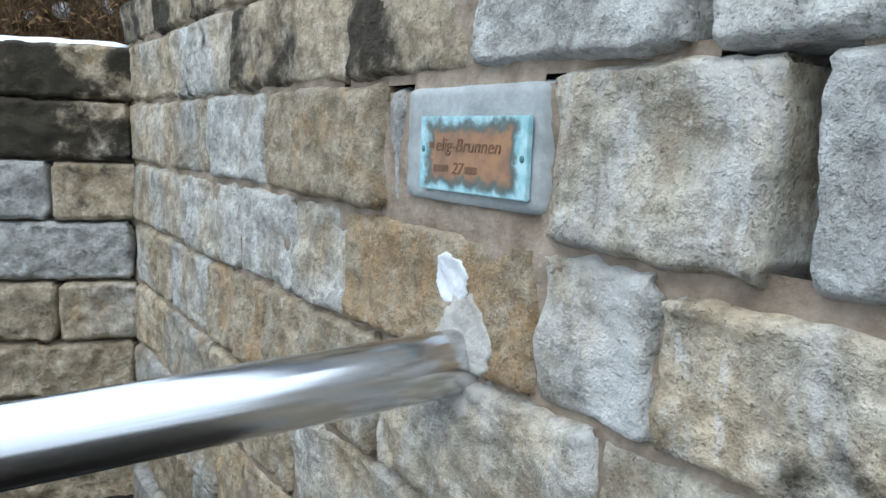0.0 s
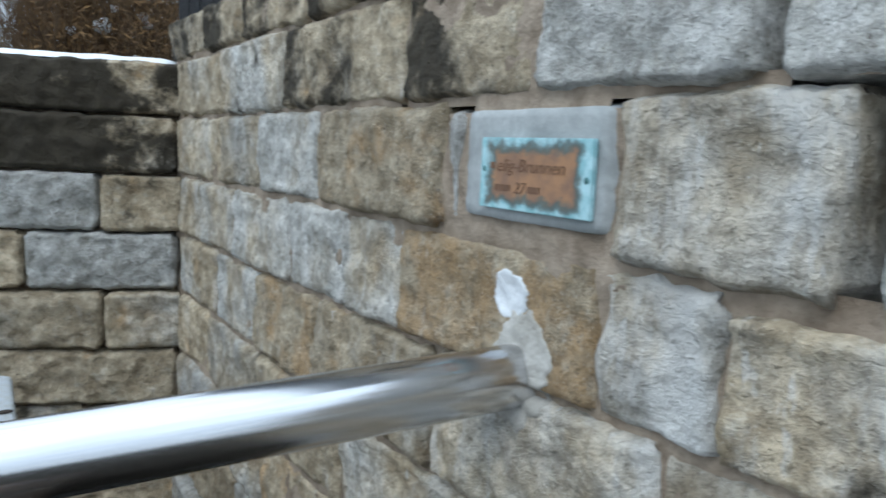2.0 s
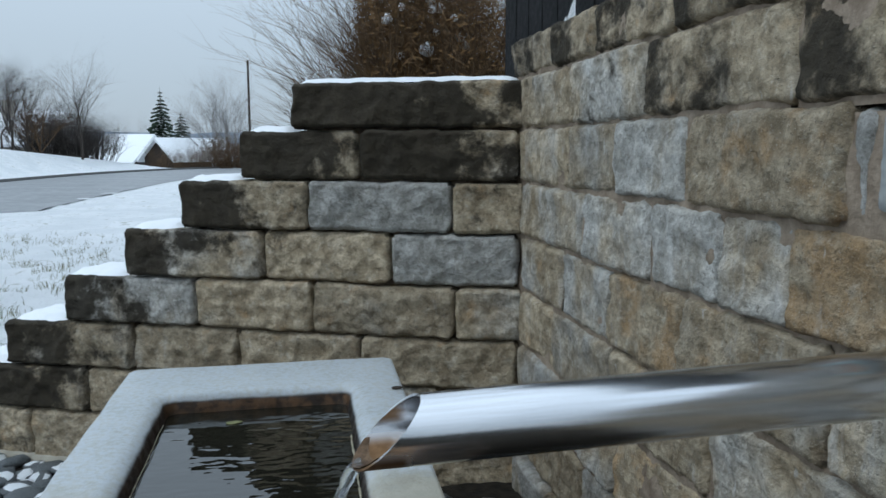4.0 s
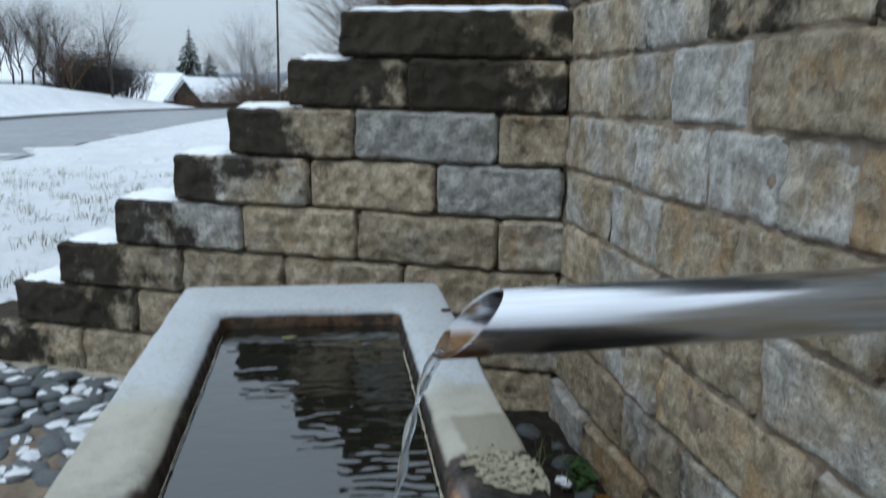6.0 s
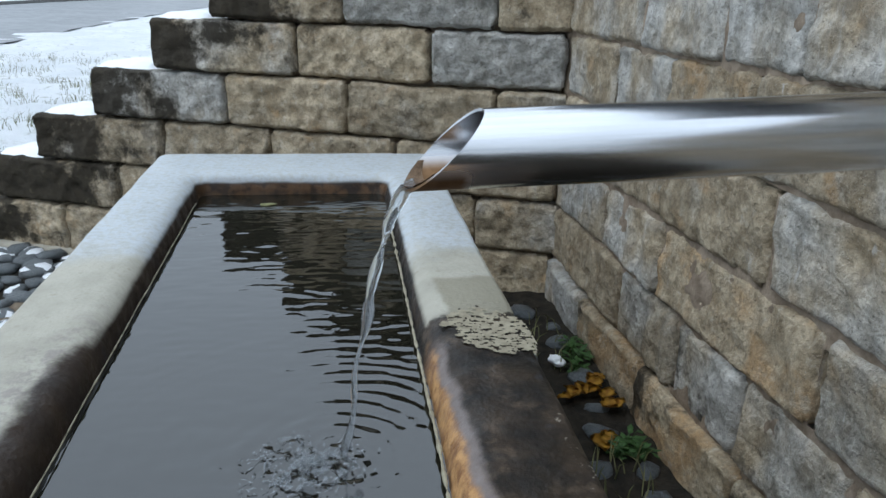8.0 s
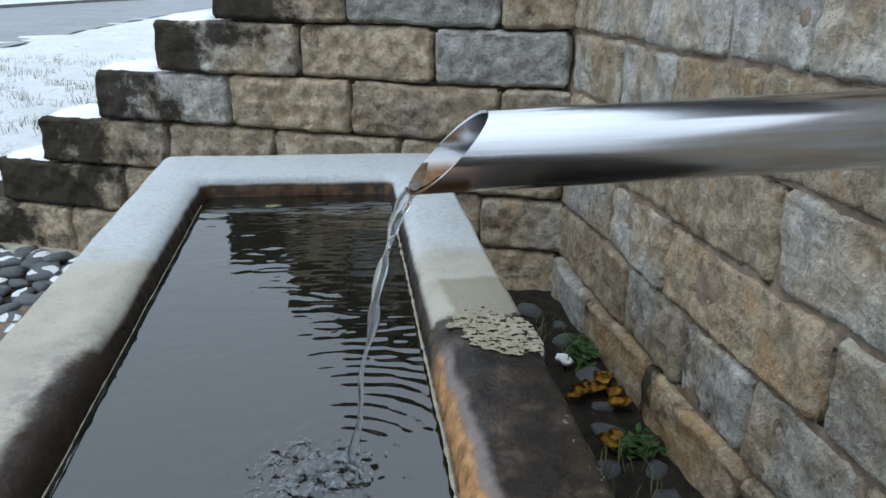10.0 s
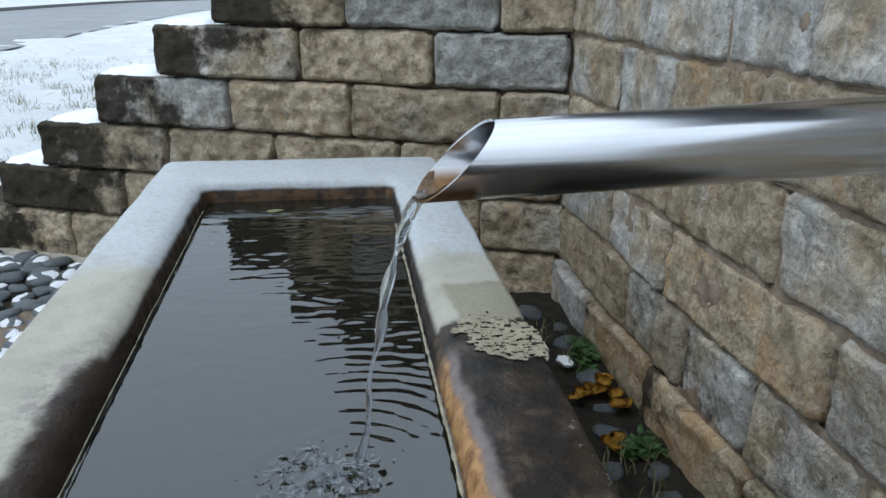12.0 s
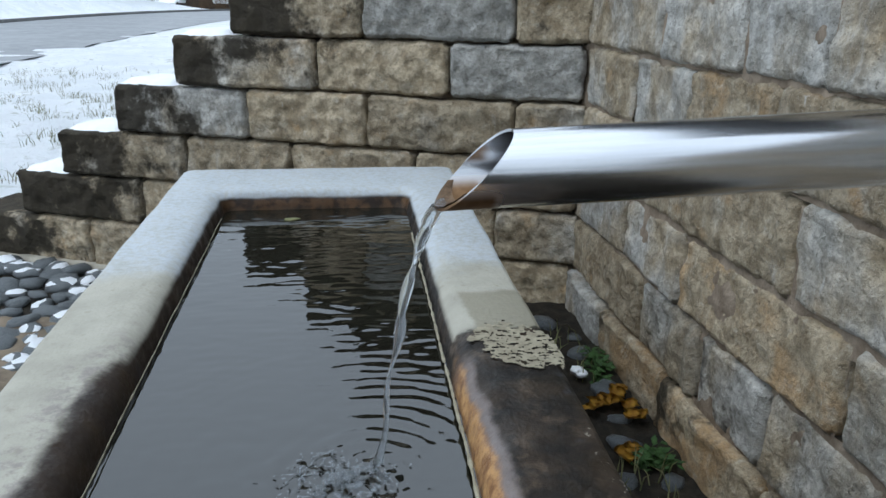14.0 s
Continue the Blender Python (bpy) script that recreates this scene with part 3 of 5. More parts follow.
# courses from the top: where the blocks end, counted in metres from the corner
RIGHT_ROWS = [
    (2, [-0.13, 0.32, 0.66, 1.10, 1.62, 2.15, 2.7, 3.3, 4.2]),
    (3, [0.0, 0.50, 0.982, 1.515, 1.855, (2.177, 2.190), 2.75, 3.3, 4.2]),
    (4, [0.0, (0.471, 0.481), 0.817, 1.176, 1.655, 2.010, (2.272, 2.297), 2.85, 3.5, 4.2]),
    (5, [0.0, 0.6, 1.035, 1.315, 1.53, 1.995, 2.166, 2.7, 3.3, 4.2]),
    (6, [0.0, (0.432, 0.450), 0.81, 1.175, 1.645, 2.1, 2.6, 3.2, 4.2]),
    (7, [0.0, 0.34, 0.83, 1.31, 1.80, 2.3, 2.9, 3.5, 4.2]),
    (8, [0.0, 0.465, 0.858, (1.505, 1.519), 1.95, 2.5, 3.1, 4.2]),
    (9, [0.0, 0.645, (0.990, 1.004), 1.30, 1.65, 2.2, 2.8, 3.5, 4.2]),
    (10, [0.0, 0.385, 0.845, 1.34, 1.85, 2.4, 3.1, 4.2]),
]
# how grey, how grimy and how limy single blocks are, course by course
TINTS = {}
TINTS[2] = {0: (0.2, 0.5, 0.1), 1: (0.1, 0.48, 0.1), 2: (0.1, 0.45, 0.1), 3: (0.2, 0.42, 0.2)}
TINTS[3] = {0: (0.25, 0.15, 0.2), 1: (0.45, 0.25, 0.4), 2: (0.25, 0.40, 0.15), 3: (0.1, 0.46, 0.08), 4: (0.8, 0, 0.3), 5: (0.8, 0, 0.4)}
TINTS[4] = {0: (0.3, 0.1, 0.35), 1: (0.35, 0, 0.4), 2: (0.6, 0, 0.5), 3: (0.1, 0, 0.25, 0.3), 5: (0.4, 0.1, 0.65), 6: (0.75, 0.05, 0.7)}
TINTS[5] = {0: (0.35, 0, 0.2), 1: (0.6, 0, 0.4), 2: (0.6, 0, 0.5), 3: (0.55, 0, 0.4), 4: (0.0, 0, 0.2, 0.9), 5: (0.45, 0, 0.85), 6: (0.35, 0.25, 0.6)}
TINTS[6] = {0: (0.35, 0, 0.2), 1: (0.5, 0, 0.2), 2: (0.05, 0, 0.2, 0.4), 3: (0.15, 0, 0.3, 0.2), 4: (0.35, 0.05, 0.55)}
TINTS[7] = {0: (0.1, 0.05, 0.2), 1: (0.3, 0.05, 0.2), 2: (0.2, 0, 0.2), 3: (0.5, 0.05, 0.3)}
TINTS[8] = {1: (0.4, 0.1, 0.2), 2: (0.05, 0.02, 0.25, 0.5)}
# the two lowest courses get more of the dark tint than those above
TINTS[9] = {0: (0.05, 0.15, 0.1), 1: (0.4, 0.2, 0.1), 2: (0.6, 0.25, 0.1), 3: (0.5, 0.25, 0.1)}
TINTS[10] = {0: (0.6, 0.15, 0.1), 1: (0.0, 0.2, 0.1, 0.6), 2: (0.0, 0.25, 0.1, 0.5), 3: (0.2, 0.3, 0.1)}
rng = random.Random(4)
for row, ends in RIGHT_ROWS:
    for k in range(len(ends) - 1):
        if row == 4 and k == 4:
            continue
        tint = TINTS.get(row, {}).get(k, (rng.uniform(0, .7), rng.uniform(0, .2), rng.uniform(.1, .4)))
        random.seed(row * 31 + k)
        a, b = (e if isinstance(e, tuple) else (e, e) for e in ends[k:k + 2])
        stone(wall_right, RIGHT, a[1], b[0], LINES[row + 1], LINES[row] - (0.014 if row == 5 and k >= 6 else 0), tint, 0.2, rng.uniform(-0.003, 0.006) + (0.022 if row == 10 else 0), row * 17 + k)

wall_end = part("wall_end", box_bm(-0.84, 0.1, 0.09, 0.3, -0.1, 1.62), MORTAR)
wall_end.data.transform(END)
tagged(wall_end, "stepped end wall of weathered sandstone blocks", "wall", kind="structure")
for lo, hi, left in ((1.3, 1.48, -1.06), (1.1, 1.29, -1.31), (0.9, 1.1, -1.57), (0.7, 0.9, -1.86), (0.5, 0.7, -2.15), (0.3, 0.5, -2.40), (-0.1, 0.3, -2.72)):
    core = part("mortar_core", box_bm(left, -0.845, 0.09, 0.28, lo, hi - 0.012), MORTAR, wall_end)
    core.data.transform(END)
END_ROWS = {}
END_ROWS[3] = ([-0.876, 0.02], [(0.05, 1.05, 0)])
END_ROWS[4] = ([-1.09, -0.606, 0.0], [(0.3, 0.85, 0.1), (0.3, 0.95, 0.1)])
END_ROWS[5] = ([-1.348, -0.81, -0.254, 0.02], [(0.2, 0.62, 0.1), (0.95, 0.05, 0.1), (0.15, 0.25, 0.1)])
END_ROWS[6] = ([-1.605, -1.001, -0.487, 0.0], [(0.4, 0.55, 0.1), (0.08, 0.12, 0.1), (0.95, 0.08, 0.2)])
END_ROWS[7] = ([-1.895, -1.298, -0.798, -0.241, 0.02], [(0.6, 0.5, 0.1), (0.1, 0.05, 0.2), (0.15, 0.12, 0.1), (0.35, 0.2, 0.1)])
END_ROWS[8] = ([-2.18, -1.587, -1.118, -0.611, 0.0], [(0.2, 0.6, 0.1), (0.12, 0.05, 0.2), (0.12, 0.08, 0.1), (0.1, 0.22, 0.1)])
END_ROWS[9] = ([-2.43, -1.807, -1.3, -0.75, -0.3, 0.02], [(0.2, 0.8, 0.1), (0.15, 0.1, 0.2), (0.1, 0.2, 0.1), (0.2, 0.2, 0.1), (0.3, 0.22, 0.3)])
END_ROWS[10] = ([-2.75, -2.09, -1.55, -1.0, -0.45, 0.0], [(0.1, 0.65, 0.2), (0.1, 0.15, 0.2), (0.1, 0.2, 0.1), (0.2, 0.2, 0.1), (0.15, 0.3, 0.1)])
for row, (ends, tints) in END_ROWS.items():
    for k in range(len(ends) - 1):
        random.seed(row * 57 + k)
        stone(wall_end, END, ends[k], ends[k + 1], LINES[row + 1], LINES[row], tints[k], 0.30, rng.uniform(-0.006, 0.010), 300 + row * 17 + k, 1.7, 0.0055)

# ---- the water trough ----
from mathutils.bvhtree import BVHTree

WATER_Z = 0.727


def ring(x0, x1, y0, y1, r, z, n=6):
    out = []
    for cx, cy, a0 in ((x1 - r, y1 - r, 0), (x0 + r, y1 - r, 90), (x0 + r, y0 + r, 180), (x1 - r, y0 + r, 270)):
        for k in range(n + 1):
            a = radians(a0 + 90 * k / n)
            out.append((cx + r * math.cos(a), cy + r * math.sin(a), z))
    return out


def build_trough():
    thing = empty("water_trough", (-0.9, 0.25, 0.1))
    X0, X1, Y0, Y1, TOP = -1.292, -0.512, -0.80, 1.245, 0.777
    IX0, IX1, IY0, IY1 = -1.145, -0.662, -0.60, 0.962
    rings = [ring(X0 + 0.03, X1 - 0.03, Y0 + 0.03, Y1 - 0.03, 0.02, 0.10), ring(X0, X1, Y0, Y1, 0.025, 0.14),
             ring(X0, X1, Y0, Y1, 0.025, 0.60), ring(X0, X1, Y0, Y1, 0.025, TOP - 0.014), ring(X0 + 0.003, X1 - 0.003, Y0 + 0.003, Y1 - 0.003, 0.024, TOP - 0.005),
             ring(X0 + 0.012, X1 - 0.012, Y0 + 0.012, Y1 - 0.012, 0.022, TOP)]
    for k in range(7):
        a = k / 6 * math.pi / 2
        g = 0.044 * (1 - math.sin(a))
        rings.append(ring(IX0 - g, IX1 + g, IY0 - g * 0.7, IY1 + g * 0.7, 0.03 + g, TOP - 0.036 * (1 - math.cos(a))))
    rings += [ring(IX0 + 0.01, IX1 - 0.012, IY0 + 0.01, IY1 - 0.008, 0.03, 0.70), ring(IX0 + 0.05, IX1 - 0.05, IY0 + 0.05, IY1 - 0.05, 0.05, 0.30)]
    n = len(rings[0])
    # more points along the long sides, so that the edges can be uneven
    dense = []
    for rr in rings:
        line = []
        for k in range(n):
            a, b = Vector(rr[k]), Vector(rr[(k + 1) % n])
            m = 44 if k % 7 == 6 else 1
            line += [a.lerp(b, q / m) for q in range(m)]
        dense.append(line)
    n = len(dense[0])
    verts = []
    for j, line in enumerate(dense):
        for p in line:
            w = 0.0035 if 3 <= j <= 13 else 0.002
            q = p * 7
            # the side by the spout leans inwards towards the near end
            if p.x > -0.75 and j >= 2:
                p = p - Vector((0.028 * (1.0 - p.y) / 1.35, 0, 0.005 * smooth(0.0, -0.45, p.y) if j <= 5 else 0))
            verts.append((p.x + w * noise.noise(q), p.y + w * noise.noise(q + Vector((9, 0, 0))), p.z + 0.5 * w * noise.noise(q * 0.7 + Vector((0, 9, 0)))))
    faces = [(j * n + k, j * n + (k + 1) % n, (j + 1) * n + (k + 1) % n, (j + 1) * n + k) for j in range(len(dense) - 1) for k in range(n)]
    faces.append(tuple((len(dense) - 1) * n + k for k in range(n)))
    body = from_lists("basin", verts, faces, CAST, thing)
    body.matrix_parent_inverse = Matrix.Translation((0.9, -0.25, -0.1))
    # crusted lime film left on the rim where the splashes dry, and the tide lines inside
    for film in (lime_film(), tide_line(-1.1375, 0.734, 0.0013, 3, -0.56, 0.86), tide_line(-0.670, 0.735, 0.003, 6, -0.56, 0.70)):
        film.parent = thing
        film.matrix_parent_inverse = Matrix.Translation((0.9, -0.25, -0.1))
    tagged(thing, "long pale cast-stone trough, frosted rim, brown wet algae", "trough")


def lime_film():
    """A flaking film of pale lime: small quads kept where a noise says so."""
    verts, faces = [], []
    st = 0.0025
    for i in range(64):
        for j in range(90):
            x, y = -0.672 + i * st, -0.135 + j * st
            if x > -0.530:
                continue
            u, v = x + 0.586, y + 0.020 + 0.35 * (x + 0.586)
            d = 1 - (abs(u / 0.062) ** 2.4 + abs(v / 0.078) ** 2.4)
            fleck = 1 - math.hypot((x + 0.652) / 0.012, (y - 0.004) / 0.014)
            hole = noise.noise((x * 85, y * 125, 4)) + 0.6 * noise.noise((x * 210, y * 260, 7))
            if (d + 0.5 * noise.noise((x * 60, y * 60, 0)) > 0.12 and hole < 0.22 + 0.9 * max(0, d - 0.85)) or fleck + 0.5 * noise.noise((x * 90, y * 90, 2)) > 0.25:
                k = len(verts)
                verts += [(x, y, 0.7795), (x + st, y, 0.7795), (x + st, y + st, 0.7795), (x, y + st, 0.7795)]
                faces.append((k, k + 1, k + 2, k + 3))
    return from_lists("lime_film", verts, faces, LIME, None, "flaking beige lime film")


def tide_line(x, z, r, seed, y0, y1):
    """A thin uneven crust of lime along the waterline."""
    pts, rad = [], []
    n = 260
    for k in range(n + 1):
        y = y0 + (y1 - y0) * k / n
        lean = 0.028 * (1.0 - y) / 1.35 if x > -0.8 else 0
        pts.append((x - lean + 0.0018 * noise.noise((y * 7, seed, 0)), y, z + 0.0015 * noise.noise((y * 11, seed, 4))))
        rad.append(max(0.0004, r * (0.8 + 0.9 * noise.noise((y * 38, seed, 1)) + 0.5 * noise.noise((y * 90, seed, 2)))))
    verts, faces = [], []
    tube(verts, faces, pts, rad, 6)
    return from_lists("tide_line", verts, faces, LIME, None, "thin pale lime line at the waterline")


LIME = make_plain("lime_film", (0.24, 0.21, 0.15), (0.38, 0.345, 0.25), 60, 0.7, 0.001)
build_trough()


def build_water():
    sx, sy = -0.815, -0.238
    nx, ny = 120, 330
    x0, x1, y0, y1 = -1.15, -0.665, -0.61, 0.968
    verts = []
    for j in range(ny + 1):
        for i in range(nx + 1):
            x, y = x0 + (x1 - x0) * i / nx, y0 + (y1 - y0) * j / ny
            r = math.hypot(x - sx, y - sy)
            ph = r + 0.012 * noise.noise((x * 8, y * 8, 0))
            h = 0.0017 * math.sin(2 * math.pi * ph / 0.027) * math.exp(-r / 0.17) * smooth(0.0, 0.06, r) * (0.6 + 0.8 * noise.noise((x * 6, y * 6, 9))) * (0.35 + 0.65 * smooth(-0.95, -0.80, x))
            calm = 0.6 + 0.4 * smooth(-0.98, -0.82, x)
            h += calm * (0.0006 * noise.noise((x * 13, y * 30, 1)) + 0.0008 * noise.noise((x * 6, y * 19, 5)) * smooth(-0.2, 0.4, y) + 0.0006 * noise.noise((x * 28, y * 60, 4)))
            b = math.hypot((x + 0.862) / 1.25, y + 0.262)
            h += 0.007 * max(0, 1 - b / 0.095) * noise.noise((x * 55, y * 55, 2)) + 0.0030 * max(0, 1 - b / 0.22) * noise.noise((x * 34, y * 34, 7))
            verts.append((x, y, WATER_Z + h))
    n = nx + 1
    faces = [(j * n + i, j * n + i + 1, (j + 1) * n + i + 1, (j + 1) * n + i) for j in range(ny) for i in range(nx)]
    ob = from_lists("water", verts, faces, WATER)
    tagged(ob, "dark murky rippled water filling the trough", "water", kind="structure")


build_water()


# ---- the steel spout ----
def build_spout():
    start, end = Vector((0.06, -0.308, 1.141)), Vector((-0.737, -0.234, 1.091))
    d = (end - start).normalized()
    length = (end - start).length
    side = Vector((0, 0, 1)).cross(d).normalized()
    up = d.cross(side)
    m = Matrix((( d.x, side.x, up.x, start.x), (d.y, side.y, up.y, start.y), (d.z, side.z, up.z, start.z), (0, 0, 0, 1)))
    thing = empty("water_spout")
    thing.matrix_world = m
    R, r, n, m = 0.0422, 0.0392, 64, 24

    def tip(a):
        return length + 0.002 - 0.040 - math.sin(a) * 0.042 - math.cos(a) * 0.008
    verts, faces = [], []
    for rad in (R, r):
        for k in range(m + 1):
            for q in range(n):
                a = 2 * math.pi * q / n
                verts.append((tip(a) * k / m, rad * math.cos(a), rad * math.sin(a)))
    # the cut rim has its own corners, so that the tube's shine stays straight up to the edge
    rim = len(verts)
    for rad in (R, r):
        for q in range(n):
            a = 2 * math.pi * q / n
            verts.append((tip(a), rad * math.cos(a), rad * math.sin(a)))
    for s in (0, 1):
        for k in range(m):
            for q in range(n):
                b = s * (m + 1) * n + k * n
                f = (b + q, b + (q + 1) % n, b + n + (q + 1) % n, b + n + q)
                faces.append(f if s else f[::-1])
    for q in range(n):
        faces.append((rim + (q + 1) % n, rim + q, rim + n + q, rim + n + (q + 1) % n))
    from_lists("pipe", verts, faces, STEEL, thing)
    cv, cf = [], []
    for i in range(9):
        for q in range(15):
            a = radians(-90 + (q - 7) * 9)
            x = tip(a) + 0.001 - 0.030 * (8 - i) / 8 * (1 - abs(q - 7) / 9)
            cv.append((x, (r - 0.0015) * math.cos(a) + 0.0012 * noise.noise((q * 1.7, i, 0)), (r - 0.0015) * math.sin(a) + 0.0014 * noise.noise((q, i * 1.3, 5))))
    cf = [(i * 15 + q, i * 15 + q + 1, (i + 1) * 15 + q + 1, (i + 1) * 15 + q) for i in range(8) for q in range(14)]
    from_lists("lime_crust", cv, cf, CRUST, thing, "rusty brown lime crust on the lip")
    tagged(thing, "brushed stainless steel spout pipe with slanted open mouth", "spout")


CRUST = make_plain("rusty_crust", (0.06, 0.032, 0.015), (0.22, 0.14, 0.08), 70, 0.5, 0.002)
build_spout()


def build_stream():
    verts, faces = [], []
    pts, rad = [], []
    for k in range(61):
        f = k / 60
        fall = f * f * 0.55 + f * 0.45
        z = 1.056 - fall * (1.056 - WATER_Z + 0.004)
        x = -0.728 - 0.078 * math.sqrt(max(0, (1.056 - z) / 0.329))
        x += 0.0030 * math.sin(f * 23) * f
        y = -0.236 + 0.003 * math.sin(f * 19 + 1)
        pts.append((x, y, z))
        rad.append(0.0069 * (1 - 0.55 * f) * (1 + 0.28 * math.sin(f * 34) * min(1, f * 3) + 0.15 * noise.noise((f * 30, 0, 0))))
    tube(verts, faces, pts, rad, 12)
    me = []
    for i, v in enumerate(verts):
        p = Vector(pts[i // 12])
        w = Vector(v) - p
        twist = math.sin(i // 12 / 60 * 15)
        me.append(tuple(p + Vector((w.x * (1 + 0.4 * twist), w.y * (1 - 0.4 * twist), w.z))))
    ob = from_lists("water_stream", me, faces, CLEAR)
    tagged(ob, "thin clear twisting stream of falling water", "water")
    # the ragged patch of froth and bubbles where it lands
    verts, faces, st = [], [], 0.0025
    for j in range(64):
        for i in range(76):
            x, y = -0.955 + i * st, -0.345 + j * st
            b = 1 - math.hypot((x + 0.855) / 0.085, (y + 0.262) / 0.072)
            lace = abs(noise.noise((x * 70, y * 70, 3))) + 0.6 * abs(noise.noise((x * 160, y * 160, 9)))
            if 0.55 * b + 0.25 * noise.noise((x * 28, y * 28, 6)) > lace * 1.0:
                k = len(verts)
                for u, w in ((0, 0), (st, 0), (st, st), (0, st)):
                    q = (x + u, y + w)
                    verts.append((*q, WATER_Z + 0.0025 + max(0, b) * (0.006 * abs(noise.noise((q[0] * 55, q[1] * 55, 2))) + 0.004 * noise.noise((q[0] * 130, q[1] * 130, 5)))))
                faces.append((k, k + 1, k + 2, k + 3))
    sp = from_lists("splash", verts, faces, FROTH)
    tagged(sp, "pale frothing splash where the stream lands", "water", kind="stuff")


def make_froth():
    m = Mat("froth", 0.10, 0.5)
    m.put(m.b.inputs["IOR"], 1.2), m.put(m.b.inputs["Transmission Weight"], 0.92)
    return m.done((0.80, 0.85, 0.89))


FROTH = make_froth()
build_stream()


# ---- plaque, cement bed, painted mark ----
def blob(name, cx, cz, rx, rz, y0, y1, material, jag=0.15, seed=0, n=56, square=2.0, rings=6, lumps=0.0, cling=0.0):
    """A flat patch with a wandering outline, in the right wall's own x and z."""
    verts, faces = [], []
    for layer in range(rings + 1):
        f = 1 - layer / rings
        for k in range(n):
            a = 2 * math.pi * k / n
            c, s = math.cos(a), math.sin(a)
            e = (abs(c) ** square + abs(s) ** square) ** (-1 / square)
            j = 1 + jag * (noise.noise((c * 2 + seed, s * 2, 0)) + 0.5 * noise.noise((c * 7, s * 7 + seed, 3)))
            x, z = cx + rx * c * e * j * f, cz + rz * s * e * j * f
            y = y1 + (y0 - y1) * (1 if layer == 0 else 0) - lumps * noise.noise((x * 25, z * 25, seed))
            if cling:
                hit = CLING_TREE.ray_cast(Vector((x, -0.3, z)), Vector((0, 1, 0)))[0]
                y = (hit.y if hit else 0.02) - cling * (0 if layer == 0 else 1) + (0.003 if layer == 0 else 0)
                verts.append((x, y, z))
            else:
                verts.append((x, y if layer else y0, z))
    for layer in range(rings):
        for k in range(n):
            b = layer * n
            faces.append((b + k, b + (k + 1) % n, b + n + (k + 1) % n, b + n + k))
    ob = from_lists(name, verts, [f[::-1] for f in faces], material)
    ob.data.transform(RIGHT)
    return ob


GROUT = make_plain("sandy_grout", (0.34, 0.32, 0.28), (0.50, 0.48, 0.44), 26, 0.9, 0.003)
CLING_TREE = BVHTree.FromPolygons(CLING[0], CLING[1])
bed = blob("cement_bed", 1.860, 1.411, 0.157, 0.081, 0.05, -0.002, CEMENT, 0.018, 3, 160, 20.0, 8, 0.0012)
tagged(bed, "smooth grey cement bed filling a gap between stones", "cement patch")
slab = stone(wall_right, RIGHT, 1.658, 1.703, 1.318, 1.488, (0.9, .2, 0), 0.2, -0.004, 77, 0.5)

plaque = empty("plaque")
plaque.matrix_world = RIGHT @ Matrix.Translation((1.876, -0.007, 1.400))
part("plate", box_bm(-0.109, 0.109, -0.0035, 0.0035, -0.046, 0.046, 0.0012), BRONZE, plaque, "verdigris copper plate", False)
for sx, sz in ((-0.100, 0.005), (0.100, -0.001)):
    bm = bmesh.new()
    bmesh.ops.create_uvsphere(bm, u_segments=12, v_segments=6, radius=0.0042, matrix=Matrix.Translation((sx, -0.0035, sz)) @ Matrix.Diagonal((1, 0.4, 1, 1)))
    part("screw", bm, make_plain("screw_patina", (0.05, 0.13, 0.13), (0.12, 0.25, 0.25), 90, 0.6, 0.0005), plaque, "green tarnished screw head")


def lettering(text, x, z, size):
    cu = bpy.data.curves.new("lettering", "FONT")
    cu.body, cu.size, cu.extrude, cu.shear = text, size, 0.0004, 0.25
    tmp = new("lettering_source", cu)
    me = bpy.data.meshes.new_from_object(tmp.evaluated_get(bpy.context.evaluated_depsgraph_get()))
    bpy.data.objects.remove(tmp)
    me.materials.clear()
    me.materials.append(LETTER)
    ob = new("lettering", me)
    ob.parent = plaque
    ob.matrix_local = Matrix.Translation((x, -0.0039, z)) @ pose(0, 0, 0, 90) @ Matrix.Diagonal((1.12, 1, 1, 1))
    return tagged(ob, label="dark engraved slanting lettering")


bpy.context.view_layer.update()
lettering("elig-Brunnen", -0.072, 0.003, 0.0235)
lettering("27", -0.034, -0.024, 0.0205)
for x0, x1, z in ((-0.086, -0.076, 0.010), (-0.074, -0.042, -0.018), (-0.006, 0.018, -0.018)):
    part("unreadable_line", box_bm(x0, x1, -0.0042, -0.0034, z - 0.004, z + 0.004), LETTER, plaque, "worn engraved line", False)
tagged(plaque, "verdigris bronze plaque with bare copper middle, engraved", "plaque")

mark = blob("painted_mark", 1.834, 1.244, 0.037, 0.0330, 0.015, -0.0135, WHITE, 0.20, 5, 90, 2.2, 14, 0.0, 0.0012)
tagged(mark, "rough white painted oval on the brown stone", "paint mark")
grout = blob("pipe_grout", 1.868, 1.152, 0.056, 0.080, 0.03, -0.010, GROUT, 0.30, 9, 90, 2.0, 14, 0.0, 0.003)
tagged(grout, "smeared pale cement grout round the spout pipe", "cement patch")

# ---- snow lying on the stepped wall ----
ENDS = [-0.876, -1.09, -1.348, -1.605, -1.895, -2.18, -2.43]


